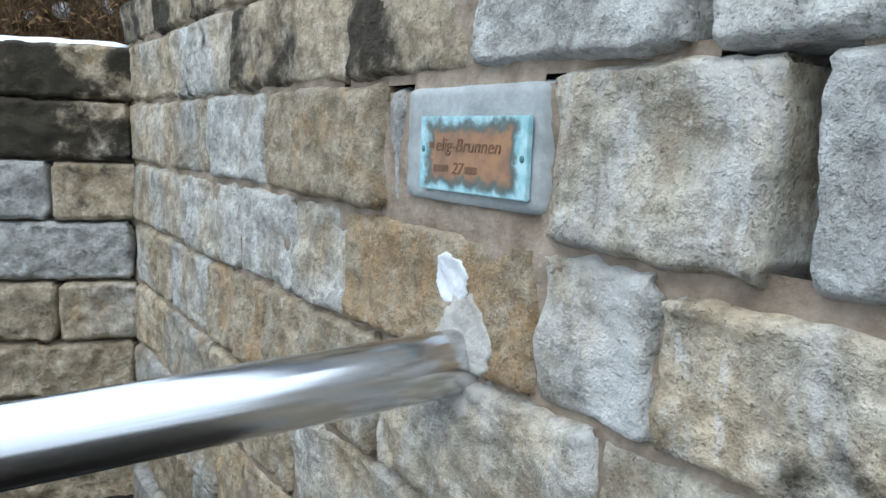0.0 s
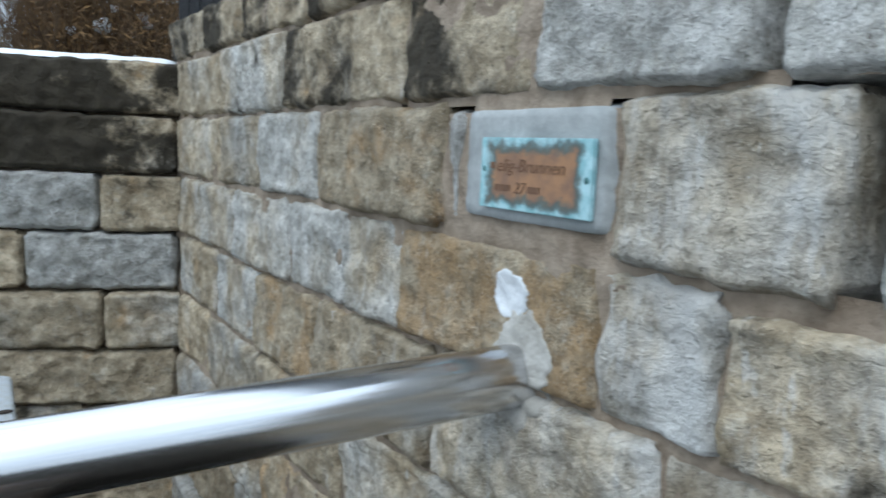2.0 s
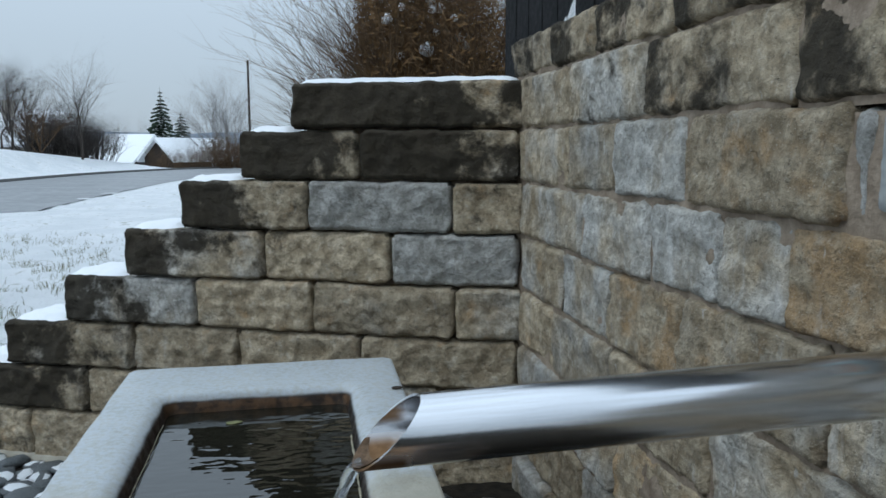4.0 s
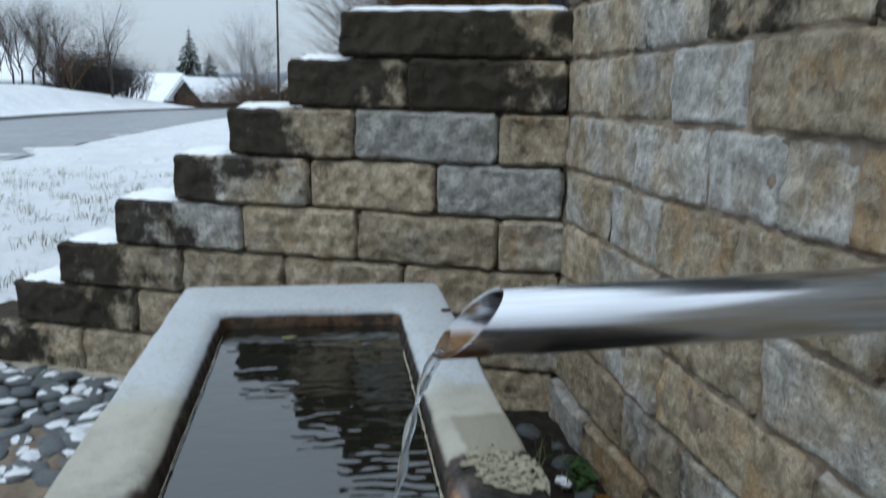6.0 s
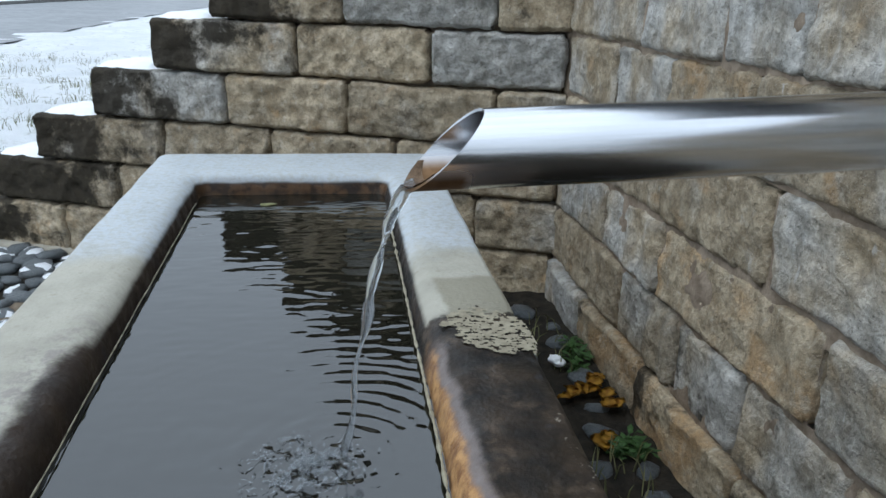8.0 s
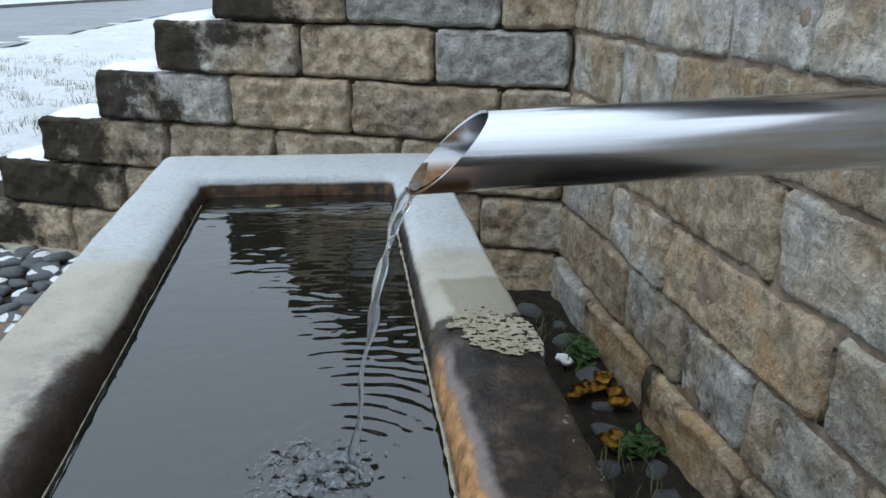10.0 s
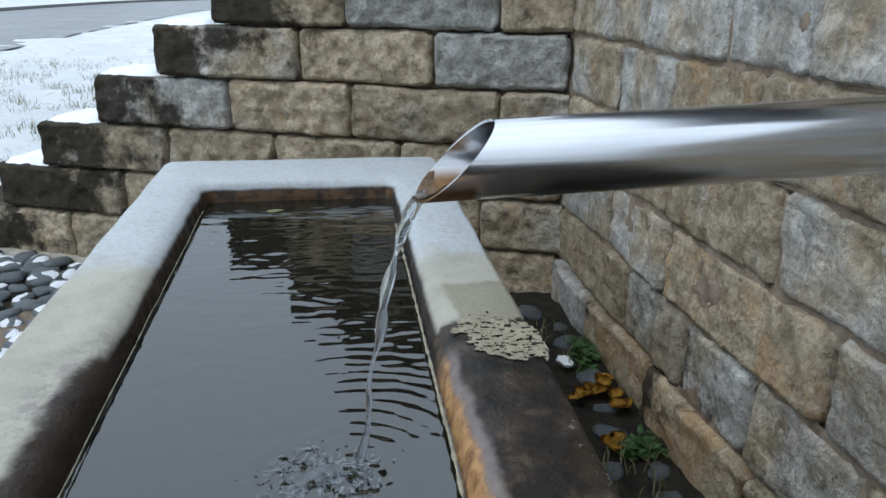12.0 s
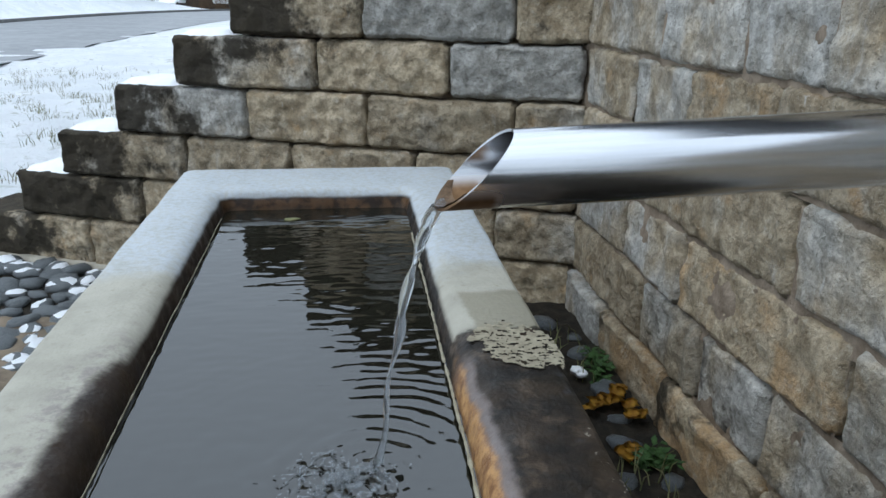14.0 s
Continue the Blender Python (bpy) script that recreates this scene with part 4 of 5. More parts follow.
def snow_pad(x0, x1, y0, y1, z, thick, seed):
    nx, ny = max(6, int((x1 - x0) / 0.02)), max(5, int((y1 - y0) / 0.03))
    verts, faces = [], []
    for j in range(ny + 1):
        for i in range(nx + 1):
            a, b = i / nx, j / ny
            e = min(min(a, 1 - a) * (x1 - x0), min(b, 1 - b) * (y1 - y0))
            wob = 0.012 * noise.noise((a * 9 + seed, b * 7, 0))
            h = thick * (math.sqrt(min(1, max(0, e / 0.035))) * (1 + 0.35 * noise.noise((a * 12, b * 5, seed)))) - (0.004 if e <= 0 else 0)
            verts.append((x0 + (x1 - x0) * a + wob, y0 + (y1 - y0) * b + wob, z + h))
    n = nx + 1
    for j in range(ny):
        for i in range(nx):
            faces.append((j * n + i, j * n + i + 1, (j + 1) * n + i + 1, (j + 1) * n + i))
    ob = from_lists("snow_pad", verts, faces, FRESH)
    ob.data.transform(END)
    tagged(ob, "thin pad of fresh snow on a stone step", "snow", "snow on the wall steps")


snow_pad(-0.84, -0.02, 0.03, 0.28, 1.675, 0.017, 1)
for k in range(6):
    snow_pad(ENDS[k + 1] + 0.03, ENDS[k] - 0.005, 0.025, 0.29, LINES[4 + k] - 0.004, 0.02, 10 + k)

ledge = part("foundation", box_bm(-2.9, 0.0, -0.035, 0.1, 0.05, 0.125, 0.01), make_plain("pale_concrete", (0.30, 0.28, 0.23), (0.46, 0.43, 0.36), 9, 0.9), None)
ledge.data.transform(END)
tagged(ledge, "pale concrete footing under the end wall", "footing", kind="structure")


# ---- pebbles, leaves and weeds on the ground ----
def pebble_mesh(seed, snow, stuff=PEBBLE):
    bm = bmesh.new()
    bmesh.ops.create_icosphere(bm, subdivisions=2, radius=1)
    for v in bm.verts:
        k = 1 + 0.36 * noise.noise(v.co * 1.5 + Vector((seed * 5.0, 0, 0)))
        v.co = Vector((v.co.x * k, v.co.y * k * 0.75, v.co.z * k * 0.36))
    me = bpy.data.meshes.new("pebble")
    bm.to_mesh(me)
    bm.free()
    me.materials.append(stuff)
    me.materials.append(FRESH)
    for p in me.polygons:
        p.use_smooth = True
        if snow and p.center.z > 0.12 and noise.noise(p.center * 1.5 + Vector((seed, 2, 0))) > -0.1:
            p.material_index = 1
    return me


PEBBLES = [pebble_mesh(k, False) for k in range(5)] + [pebble_mesh(9 + k, True) for k in range(3)] + [pebble_mesh(20 + k, False, WET) for k in range(3)]


def pebble_bed(name, label, spots, size, kinds, z=0.104):
    bed_ob = empty(name, (spots[0][0], spots[0][1], 0.1))
    rg = random.Random(len(spots))
    for x, y in spots:
        ob = new("pebble", PEBBLES[rg.choice(kinds)])
        ob.parent = bed_ob
        ob.matrix_parent_inverse = Matrix.Translation((-spots[0][0], -spots[0][1], -0.1))
        s = size * rg.uniform(0.65, 1.25)
        ob.matrix_basis = Matrix.Translation((x, y, z + s * 0.2)) @ Euler((rg.gauss(0, .12), rg.gauss(0, .12), rg.uniform(0, 6.28))).to_matrix().to_4x4() @ Matrix.Diagonal((s, s, s, 1))
    tagged(bed_ob, label, "pebble bed")


def scatter(x0, x1, y0, y1, gap, seed, keep):
    rg, out = random.Random(seed), []
    for _ in range(4000):
        p = (rg.uniform(x0, x1), rg.uniform(y0, y1))
        if keep(*p) and all((p[0] - q[0]) ** 2 + (p[1] - q[1]) ** 2 > gap * gap for q in out):
            out.append(p)
    return out


pebble_bed("pebble_bed", "flat grey pebbles dusted with snow beside the trough", scatter(-2.7, -1.36, 1.0, 2.55, 0.072, 3, lambda x, y: y < 1.46 - SLOPE * x and y > 1.25 - 0.2 * (x + 1.4)), 0.062, (0, 1, 2, 3, 4, 5, 6, 7))
pebble_bed("pebble_strip", "wet grey pebbles in the narrow gap by the wall", scatter(-0.46, -0.07, -0.2, 1.45, 0.125, 5, lambda x, y: True), 0.05, (8, 9, 10), STRIP_Z - 0.006)


def leaf(x, y, z, size, turn, tilt, curl):
    bm = bmesh.new()
    n = 6
    rows = []
    for i in range(n + 1):
        t = i / n
        w = 0.42 * math.sin(math.pi * min(1, t * 0.92 + 0.06)) * (1 + 0.25 * math.sin(t * 17))
        zc = curl * (t - 0.5) ** 2
        rows.append([bm.verts.new(((t - 0.5), s * w, zc + abs(s) * 0.10)) for s in (-1, 0, 1)])
    for i in range(n):
        for k in range(2):
            bm.faces.new((rows[i][k], rows[i + 1][k], rows[i + 1][k + 1], rows[i][k + 1]))
    bmesh.ops.solidify(bm, geom=bm.faces[:], thickness=0.012)
    bmesh.ops.scale(bm, vec=(size, size, size), verts=bm.verts)
    ob = part("fallen_leaf", bm, LEAF)
    ob.matrix_world = pose(x, y, z, tilt, tilt * 0.6, turn)
    tagged(ob, "curled yellow-orange fallen leaf", "leaf", "fallen leaves by the wall")


rg = random.Random(12)
for x, y in ((-0.157, .769), (-0.125, .79), (-0.105, .779), (-0.08, .83), (-0.06, .855), (-0.09, .80), (-0.063, .758), (-0.065, .695), (-0.08, .70), (-0.156, .53), (-0.14, .545), (-0.18, 0.75)):
    leaf(x, y, STRIP_Z + 0.016 + rg.uniform(0, 0.02), rg.uniform(0.045, 0.08), rg.uniform(0, 360), rg.uniform(-14, 14), rg.uniform(-0.2, 0.5))


def weed(x, y, size, seed):
    rw = random.Random(seed)
    verts, faces = [], []
    for k in range(26):
        a, r = rw.uniform(0, 6.283), rw.uniform(0.1, 1.0) * size
        c = Vector((r * math.cos(a), r * math.sin(a), size * rw.uniform(0.15, 0.7)))
        d, e = Vector((math.cos(a), math.sin(a), rw.uniform(-0.4, 0.5))) * size * 0.28, Vector((-math.sin(a), math.cos(a), rw.uniform(-.3, .3))) * size * 0.17
        b = len(verts)
        verts += [tuple(c - d), tuple(c + e), tuple(c + d), tuple(c - e), tuple(c + Vector((0, 0, 0.004)))]
        faces += [(b, b + 1, b + 4), (b + 1, b + 2, b + 4), (b + 2, b + 3, b + 4), (b + 3, b, b + 4)]
        tube(verts, faces, [(0, 0, -0.04), tuple(c * 0.5 + Vector((0, 0, 0.01))), tuple(c - d)], [0.0015, 0.001, 0.0008], 4)
    ob = from_lists("weed", verts, faces, WEED)
    ob.location = (x, y, STRIP_Z + 0.004)
    tagged(ob, "small dark green weed among wet pebbles", "plant", "weeds by the wall")


for k, (x, y, s) in enumerate(((-0.075, 1.0, 0.05), (-0.07, 1.07, 0.045), (-0.10, 0.93, 0.04), (-0.10, 0.52, 0.05), (-0.08, 0.48, 0.045), (-0.13, 0.50, 0.035))):
    weed(x, y, s, k)

lump = bmesh.new()
bmesh.ops.create_icosphere(lump, subdivisions=3, radius=0.024)
for v in lump.verts:
    v.co *= 1 + 0.5 * noise.noise(v.co * 45) + 0.2 * noise.noise(v.co * 120)
    v.co.z *= 0.6
ob = part("snow_lump", lump, FRESH)
ob.location = (-0.151, 0.947, STRIP_Z + 0.03)
tagged(ob, "small lump of snow on wet pebbles", "snow")


def straws(name, label, count, place, height, seed, material):
    rs = random.Random(seed)
    verts, faces = [], []
    while count:
        p = place(rs)
        if p is None:
            continue
        count -= 1
        x, y, z = p
        h, a, lean = height * rs.uniform(0.4, 1.2), rs.uniform(0, 6.283), rs.uniform(0.1, 0.9)
        d = Vector((math.cos(a), math.sin(a), 0))
        tube(verts, faces, [(x, y, z - 0.01), tuple(Vector((x, y, z + h * 0.6)) + d * h * lean * 0.4), tuple(Vector((x, y, z + h * 0.85)) + d * h * lean)], [0.0022, 0.0018, 0.0007], 3)
    ob = from_lists(name, verts, faces, material)
    tagged(ob, label, "grass", kind="stuff")


def verge(rs):
    x, y = rs.uniform(-6.6, -0.9), 2.2 + 10.5 * rs.random() ** 1.4
    v = (y - CORNER_Y + SLOPE * x) / LONG
    if v < 0.45 or noise.noise((x * 2.2, y * 2.2, 5)) + 0.5 * noise.noise((x * 6, y * 6, 1)) < 0.22:
        return None
    return x, y, ground_height(x, y)


straws("grass_tufts", "dry grass blades sticking out of thin snow", 3600, verge, 0.085, 4, STRAW)
straws("dead_stalks", "dead straw and stalks lying by the wall", 70, lambda rs: (rs.uniform(-0.3, -0.07), rs.uniform(0.15, 0.5) if rs.random() < 0.7 else rs.uniform(0.9, 1.3), STRIP_Z + 0.01), 0.07, 6, STRAW)

# ---- what stands behind the wall ----
shed = empty("shed", (1.6, 1.0, 1.55))
for k in range(19):
    w = part("board", box_bm(-1.25 + k * 0.2, -1.055 + k * 0.2, 0.285, 0.315, 1.0, 3.6, 0.004), BLACK, shed, "", False)
    w.data.transform(RIGHT)
    w.matrix_parent_inverse = Matrix.Translation((-1.6, -1.0, -1.55))
for k in range(9):
    w = part("board", box_bm(-1.25, -1.22, 0.32 + k * 0.2, 0.515 + k * 0.2, 0.8, 3.6, 0.004), BLACK, shed, "", False)
    w.data.transform(RIGHT)
    w.matrix_parent_inverse = Matrix.Translation((-1.6, -1.0, -1.55))
w = part("roof", box_bm(-1.35, 2.75, 0.2, 2.5, 3.6, 3.7), BLACK, shed, "flat dark roof", False)
w.data.transform(RIGHT)
w.matrix_parent_inverse = Matrix.Translation((-1.6, -1.0, -1.55))
tagged(shed, "black boarded building standing behind the retaining wall", "building")


def far(az, d, z=0.0):
    return (-0.88 + d * math.sin(radians(az)), -1.13 + d * math.cos(radians(az)), z)


def grow(rs, verts, faces, tips, p, d, length, rad, depth, spread, droop=0.0, sides=5):
    pts, rr = [p], [rad]
    n = 4
    for i in range(n):
        d = (d + Vector((rs.gauss(0, .10), rs.gauss(0, .10), rs.gauss(0, .06) - droop))).normalized()
        p = p + d * length / n
        pts.append(p)
        rr.append(rad * (1 - 0.55 * (i + 1) / n))
    tube(verts, faces, [tuple(q) for q in pts], rr, sides)
    if depth == 0:
        tips.append(p)
        return
    for k in range(rs.choice((4, 5, 5))):
        i = rs.randint(1, n) if k else n
        a = rs.uniform(0, 6.283)
        side = Vector((math.cos(a), math.sin(a), rs.uniform(-0.2, 0.5)))
        nd = (d + side * spread).normalized() if k else d
        grow(rs, verts, faces, tips, pts[i], nd, length * rs.uniform(0.55, 0.78), rr[i] * 0.62, depth - 1, spread, droop, 3 if depth < 3 else 4)


def bare_tree(name, label, at, height, seed, twig, spread=0.75, depth=4, droop=0.0, rad=None):
    rs = random.Random(seed)
    thing = empty(name, at)
    tv, tf = [], []
    pts = [Vector((0, 0, -0.3)), Vector((rs.gauss(0, .05), rs.gauss(0, .05), height * 0.2)), Vector((rs.gauss(0, .1), rs.gauss(0, .1), height * 0.27))]
    rad = rad or height * 0.010
    tube(tv, tf, [tuple(q) for q in pts], [rad * 1.25, rad, rad * 0.85], 8)
    from_lists("trunk", tv, tf, BARK, thing)
    cv, cf, tips = [], [], []
    for k in range(5):
        a = 2 * math.pi * k / 5 + rs.uniform(-.4, .4)
        d = Vector((math.cos(a) * spread * 0.6, math.sin(a) * spread * 0.6, 1)) if k else Vector((0, 0, 1))
        grow(rs, cv, cf, tips, pts[2] - Vector((0, 0, height * 0.1 * (k % 3) / 2)), d.normalized(), height * 0.30, rad * 0.62, depth, spread, droop)
    from_lists("crown", cv, cf, twig, thing)
    tagged(thing, label, "tree", "bare trees in the distance")


def spruce(at, height, width, seed):
    rs = random.Random(seed)
    thing = empty("spruce", at)
    tv, tf = [], []
    tube(tv, tf, [(0, 0, -0.5), (0, 0, height * 0.5), (0, 0, height)], [height * 0.02, height * 0.012, 0.01], 6)
    from_lists("trunk", tv, tf, BARK, thing)
    verts, faces, sv, sf = [], [], [], []
    layers = 26
    for i in range(layers):
        f = i / layers
        z = height * (0.12 + 0.86 * f)
        w = width * (1 - f) ** 0.85 * rs.uniform(0.75, 1.15)
        for k in range(17):
            a = rs.uniform(0, 6.283)
            q = w * rs.uniform(0.6, 1.1)
            for s in range(5):
                t = (s + 1) / 5
                c = Vector((math.cos(a) * q * t, math.sin(a) * q * t, z - q * t * 0.35 + rs.uniform(-.05, .05) * height * 0.1))
                o = Vector((-math.sin(a), math.cos(a), 0)) * q * (0.32 - 0.18 * t)
                dn = Vector((0, 0, -q * 0.22))
                e = Vector((math.cos(a), math.sin(a), -0.2)) * q * 0.18
                b = len(verts)
                verts += [tuple(c - e), tuple(c + o + dn), tuple(c + e * 1.3), tuple(c - o + dn), tuple(c + Vector((0, 0, q * 0.05)))]
                faces += [(b, b + 1, b + 4), (b + 1, b + 2, b + 4), (b + 2, b + 3, b + 4), (b + 3, b, b + 4)]
                if rs.random() < 0.22:
                    b = len(sv)
                    up = Vector((0, 0, q * 0.06))
                    sv += [tuple(c - e * .7 + up), tuple(c + o * .6 + dn * .5 + up), tuple(c + e + up), tuple(c - o * .6 + dn * .5 + up)]
                    sf.append((b, b + 1, b + 2, b + 3))
    from_lists("crown", verts, faces, NEEDLE, thing, "", False)
    from_lists("snow_cover", sv, sf, FRESH, thing, "snow on the branches", False)
    tagged(thing, "dark green spruce tree dusted with snow", "tree", "spruce trees in the distance")


spruce(far(-8.85, 88, -3.2), 11.2, 3.1, 1)
spruce(far(-7.55, 92, -3.2), 9.0, 2.7, 2)
spruce(far(-12.6, 100, -3.2), 6.4, 2.0, 3)
spruce(far(-6.0, 120, -3.4), 5.0, 2.2, 5)
bare_tree("bare_tree", "tall bare tree with dark thin branches", far(-13.9, 62, 0.5), 8.4, 3, DARK_TWIG)
for k, (az, d, h) in enumerate(((-20.6, 38, 6.2), (-19.9, 42, 7.0), (-19.0, 36, 7.0), (-18.2, 41, 7.4), (-21.8, 37, 7.4), (-16.9, 47, 7.6))):
    bare_tree("bare_tree", "slender bare tree in a row before a house", far(az * 0.72 - 4.9, d * 0.6 + 36, 1.0), h * 0.98, 20 + k, DARK_TWIG, 0.6)
for k, (az, d, h) in enumerate(((-5.4, 75, 11.5), (-4.5, 78, 13.0), (-3.8, 76, 11.0))):
    bare_tree("birch", "pale frosted birch with fine hanging twigs", far(az, d, -2.8), h, 40 + k, FROST_TWIG, 0.55, 4, 0.03)
bare_tree("bare_tree", "reddish bare tree behind a house", far(-16.3, 60, -0.5), 7.4, 50, BROWN_TWIG, 0.9)
bare_tree("bare_tree", "pale frosted larch with thin straight branches", far(-10.8, 95, -3.4), 9.5, 51, FROST_TWIG, 0.7)


def shrub(name, label, at, width, height, stems, seed, twig, leaf_mat=None, leaves=0, snow=0, category="shrub"):
    rs = random.Random(seed)
    thing = empty(name, at)
    verts, faces, tips = [], [], []
    for k in range(stems):
        a, q = rs.uniform(0, 6.283), rs.uniform(0, 0.4) * width
        d = Vector((math.cos(a) * 0.5, math.sin(a) * 0.5, rs.uniform(0.8, 1.6))).normalized()
        grow(rs, verts, faces, tips, Vector((q * math.cos(a), q * math.sin(a), -0.1)), d, height * rs.uniform(0.35, 0.55), 0.008 * height + 0.004, 3, 0.7, 0.0, 4)
    from_lists("crown", verts, faces, twig, thing)
    if leaves:
        lv, lf = [], []
        for _ in range(leaves):
            t = rs.choice(tips) if rs.random() < 0.35 else Vector((rs.uniform(-.5, .5) * width, rs.gauss(0, width * .25), rs.uniform(0, height)))
            c = t + Vector((rs.gauss(0, .08), rs.gauss(0, .08), rs.gauss(0, .10)))
            if abs(c.x) > width * 0.52:
                continue
            d = Vector((rs.gauss(0, 1), rs.gauss(0, 1), rs.gauss(-.5, 1))).normalized() * rs.uniform(0.02, 0.05)
            e = d.orthogonal().normalized() * rs.uniform(0.003, 0.008)
            b = len(lv)
            lv += [tuple(c - d), tuple(c + e), tuple(c + d), tuple(c - e)]
            lf.append((b, b + 1, b + 2, b + 3))
        from_lists("foliage", lv, lf, leaf_mat, thing, "", False)
    for k in range(snow):
        bm = bmesh.new()
        bmesh.ops.create_icosphere(bm, subdivisions=2, radius=1)
        s = rs.uniform(0.015, 0.045) * height * 0.6
        for v in bm.verts:
            v.co *= s * (1 + 0.5 * noise.noise(v.co * 2 + Vector((k, 0, 0))))
        c = part("snow_clump", bm, FRESH, thing, "clump of snow")
        c.location = (rs.gauss(0.02, width * 0.12), -width * rs.uniform(0.3, 0.5), height * rs.uniform(0.15, 0.8))
    tagged(thing, label, category)


shrub("hedge_bush", "dense rust-brown dry bush with snow clumps behind the wall", (0.36, 5.6, 1.0), 1.15, 2.2, 90, 61, BROWN_TWIG, DRY_LEAF, 60000, 24)
shrub("frosted_shrub", "thin bare shrub with frosted twigs", (-0.24, 6.2, 1.2), 0.45, 1.25, 7, 62, BROWN_TWIG)
shrub("frosted_shrub", "grey frosted shrub beside a black shed", (1.35, 6.9, 0.9), 0.9, 2.6, 26, 63, FROST_TWIG)
for k, (az, d, w, h) in enumerate(((-8.0, 70, 5, 2.2), (-4.6, 60, 4, 3.2), (-3.2, 58, 4, 3.4), (-1.8, 60, 4, 3.2), (-6.4, 75, 5, 2.4))):
    shrub("bare_shrub", "reddish-brown bare shrub near the road", far(az, d, -0.4), w, h, 44, 70 + k, BROWN_TWIG, None, 0)


for k, (az, d, w, h) in enumerate(((-16.6, 68, 4, 4.4), (-15.9, 66, 4, 4.2), (-15.1, 67, 4.5, 3.8), (-14.4, 66, 4, 3.6), (-13.6, 67, 4, 3.2), (-12.9, 68, 4, 3.2))):
    shrub("bare_shrub", "tall dark bare shrub behind a snowy bank", far(az, d, 1.0 - 0.12 * (az + 16.6)), w, h, 44, 90 + k, DARK_TWIG, None, 0)


def house(name, label, at, turn, w, l, eaves, ridge, wall_mat, openings, chimney=False):
    thing = empty(name, at)
    thing.rotation_euler = (0, 0, radians(turn))
    v = [(-w / 2, -l / 2, -1), (w / 2, -l / 2, -1), (w / 2, l / 2, -1), (-w / 2, l / 2, -1), (-w / 2, -l / 2, eaves), (w / 2, -l / 2, eaves), (w / 2, l / 2, eaves), (-w / 2, l / 2, eaves), (0, -l / 2, ridge - 0.12), (0, l / 2, ridge - 0.12)]
    from_lists("wall", v, [(0, 1, 5, 8, 4), (2, 3, 7, 9, 6), (1, 2, 6, 5), (3, 0, 4, 7)], wall_mat, thing, "", False)
    o, k = 0.5, (ridge - eaves) / (w / 2)
    for s in (-1, 1):
        e = (s * (w / 2 + o), eaves - o * k)
        top, low = 0.0, -0.22
        rv = [(0, -l / 2 - o, ridge + top), (e[0], -l / 2 - o, e[1] + top), (e[0], l / 2 + o, e[1] + top), (0, l / 2 + o, ridge + top)]
        rv += [(x, y, z + low) for x, y, z in rv]
        from_lists("roof_slope", rv, [(0, 1, 2, 3), (7, 6, 5, 4), (0, 4, 5, 1), (1, 5, 6, 2), (2, 6, 7, 3), (3, 7, 4, 0)], FRESH, thing, "snow-covered roof", False)
    for x, z, ww, hh in openings:
        p = part("window", box_bm(x - ww / 2, x + ww / 2, -l / 2 - 0.05, -l / 2 + 0.1, z - hh / 2, z + hh / 2), PANE, thing, "", False)
    if chimney:
        part("chimney", box_bm(0.6, 1.2, -0.4, 0.4, ridge - 1.0, ridge + 0.7), RENDER, thing, "", False)
    tagged(thing, label, "house")


house("house", "large pale house with a steep snow-covered roof", far(-18.2, 74, 0.0), -60, 8.5, 8, 2.1, 4.7, RENDER, [(-2, 0.9, 1.1, 1.2), (1.5, 0.9, 1.1, 1.2)], True)
house("house", "low house under a broad snowy roof", far(-10.9, 82, -1.6), 75, 8.5, 4.0, 2.1, 4.5, SIDING, [(-1, 0.9, 1, 1)])
house("barn", "dark timber gable barn with snowy roof", far(-6.95, 78, -0.8), -38, 3.6, 8, 1.7, 3.3, SIDING, [(0, 1.6, 0.8, 0.8)])
house("house", "small pale cabin half hidden by shrubs", far(-0.9, 62, -0.2), 10, 4.0, 4, 1.9, 3.2, RENDER, [(0.6, 1.1, 0.8, 0.8)])

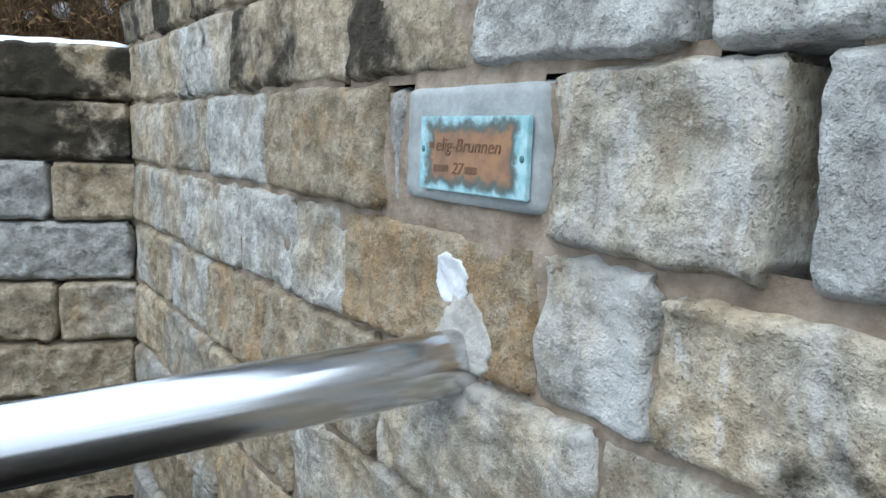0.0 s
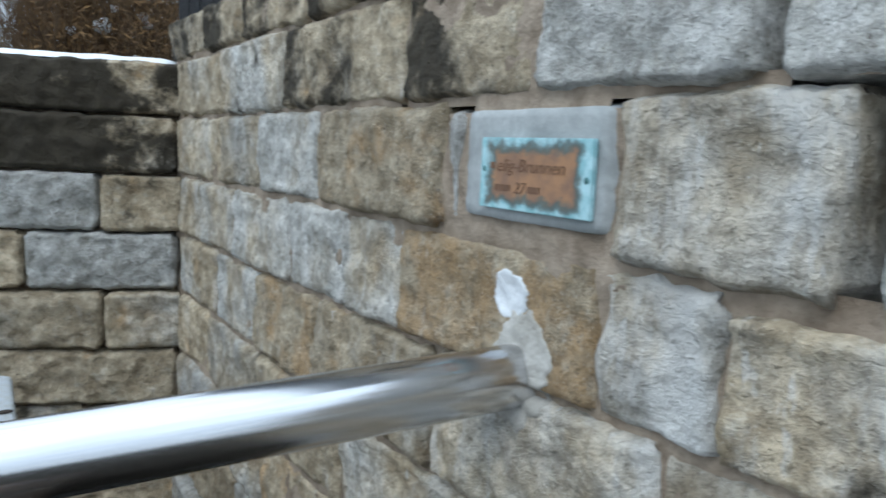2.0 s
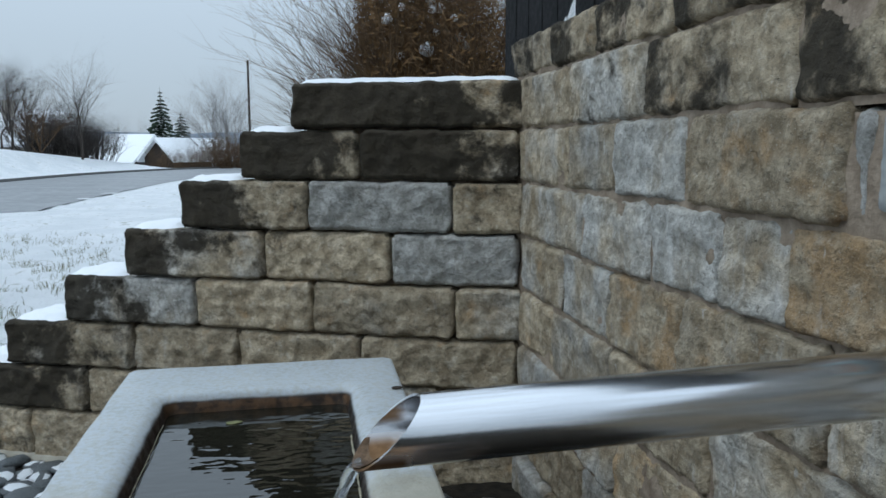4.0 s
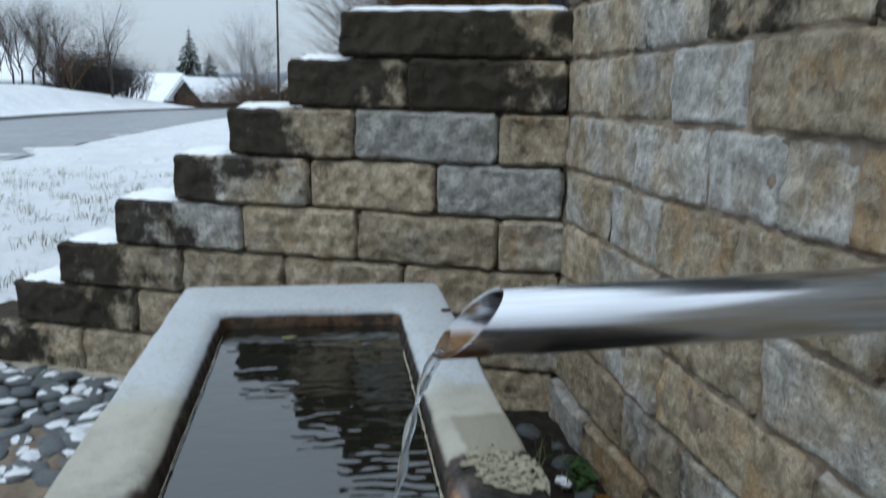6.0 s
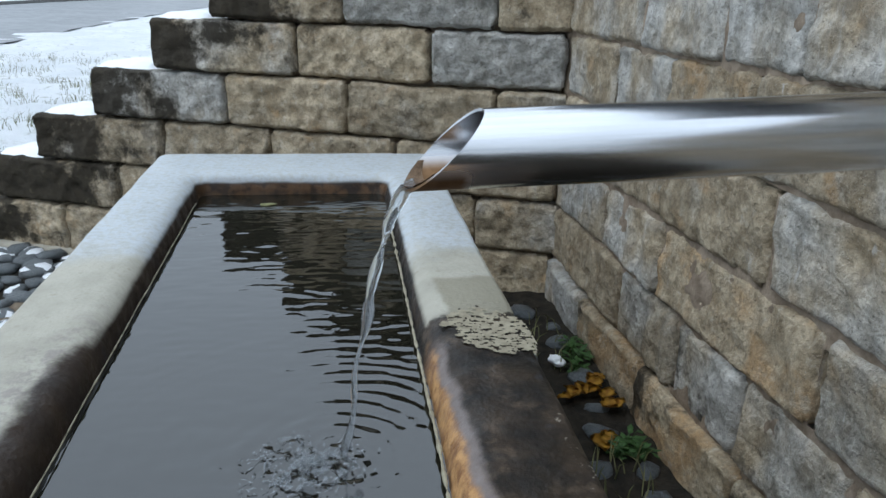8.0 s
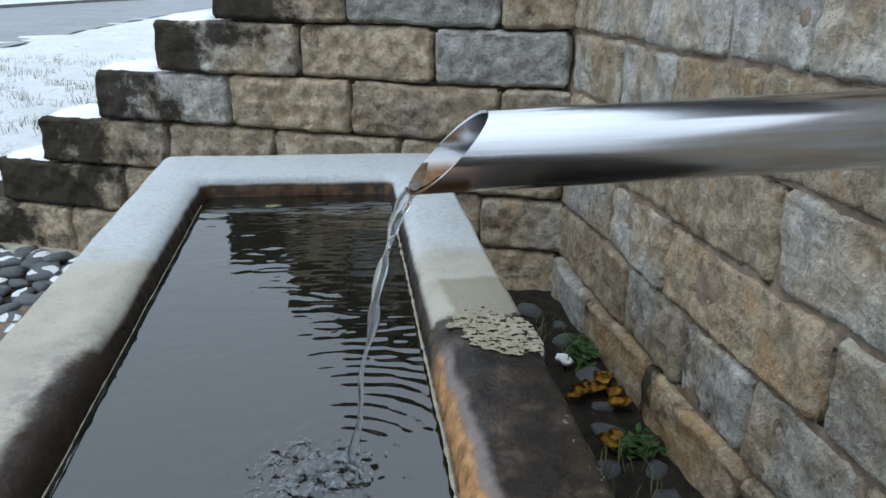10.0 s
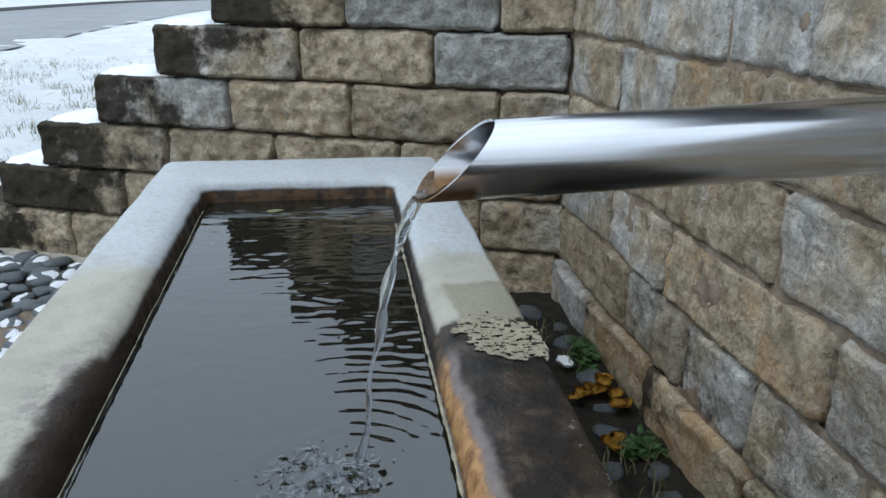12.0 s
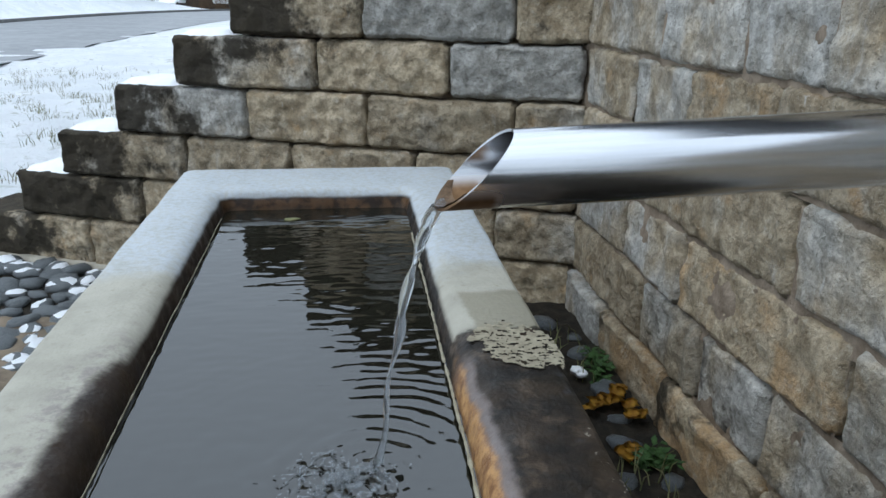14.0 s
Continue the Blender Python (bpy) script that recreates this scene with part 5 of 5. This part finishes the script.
pole = empty("utility_pole", far(-2.85, 48, -0.3))
v, f = [], []
tube(v, f, [(0, 0, -0.5), (0, 0, 6.9)], [0.08, 0.06], 8)
from_lists("post", v, f, BARK, pole)
part("cap", box_bm(-0.07, 0.07, -0.07, 0.07, 6.9, 6.94), BARK, pole, "", False)
tagged(pole, "plain dark wooden utility pole by the road", "pole")


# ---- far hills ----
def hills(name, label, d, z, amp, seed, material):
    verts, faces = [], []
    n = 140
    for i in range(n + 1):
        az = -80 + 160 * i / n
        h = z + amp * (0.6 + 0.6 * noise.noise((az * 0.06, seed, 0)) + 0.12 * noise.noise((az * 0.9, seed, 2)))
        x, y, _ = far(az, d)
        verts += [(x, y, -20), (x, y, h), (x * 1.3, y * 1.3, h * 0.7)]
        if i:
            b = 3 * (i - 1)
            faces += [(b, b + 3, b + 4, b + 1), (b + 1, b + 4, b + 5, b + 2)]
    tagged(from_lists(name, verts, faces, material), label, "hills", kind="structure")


# the haze of distance is painted in: a pale blue-grey base colour
hills("backdrop", "wooded hills far away, blue-grey haze put into the colour", 700, 2, 26, 3, make_plain("haze_tinted_forest", (0.20, 0.25, 0.31), (0.34, 0.39, 0.45), 0.03, 0.95, 0.0))
hills("backdrop", "brown winter woods beyond the houses", 210, -3, 7.0, 8, make_plain("winter_wood", (0.10, 0.10, 0.105), (0.22, 0.21, 0.21), 0.2, 0.95, 0.0))


# ---- small bits on the rim and the water ----
def chip(name, label, at, turn, l, w, h, material):
    bm = bmesh.new()
    bmesh.ops.create_icosphere(bm, subdivisions=2, radius=1)
    for v in bm.verts:
        v.co = Vector((v.co.x * l, v.co.y * w, v.co.z * h)) * (1 + 0.3 * noise.noise(v.co * 2 + Vector(at) * 9))
    ob = part(name, bm, material)
    ob.matrix_world = pose(*at, 0, 0, turn)
    tagged(ob, label, "debris")


chip("bark_chip", "small dark bark chip on the frosted rim", (-0.536, 0.905, 0.781), 5, 0.016, 0.006, 0.005, BARK)
chip("floating_leaf", "small pale leaf floating on dark water", (-0.965, 0.86, WATER_Z + 0.002), 8, 0.022, 0.012, 0.0025, STRAW)
for k, (x, y) in enumerate(((-0.60, -0.02), (-0.565, 0.02), (-0.62, 0.06), (-0.545, -0.05), (-0.59, 0.07), (-0.57, -0.09))):
    chip("crumb", "dark crumb of dirt on the wet rim", (x, y, 0.779), k * 40, 0.003, 0.002, 0.0012, BARK)
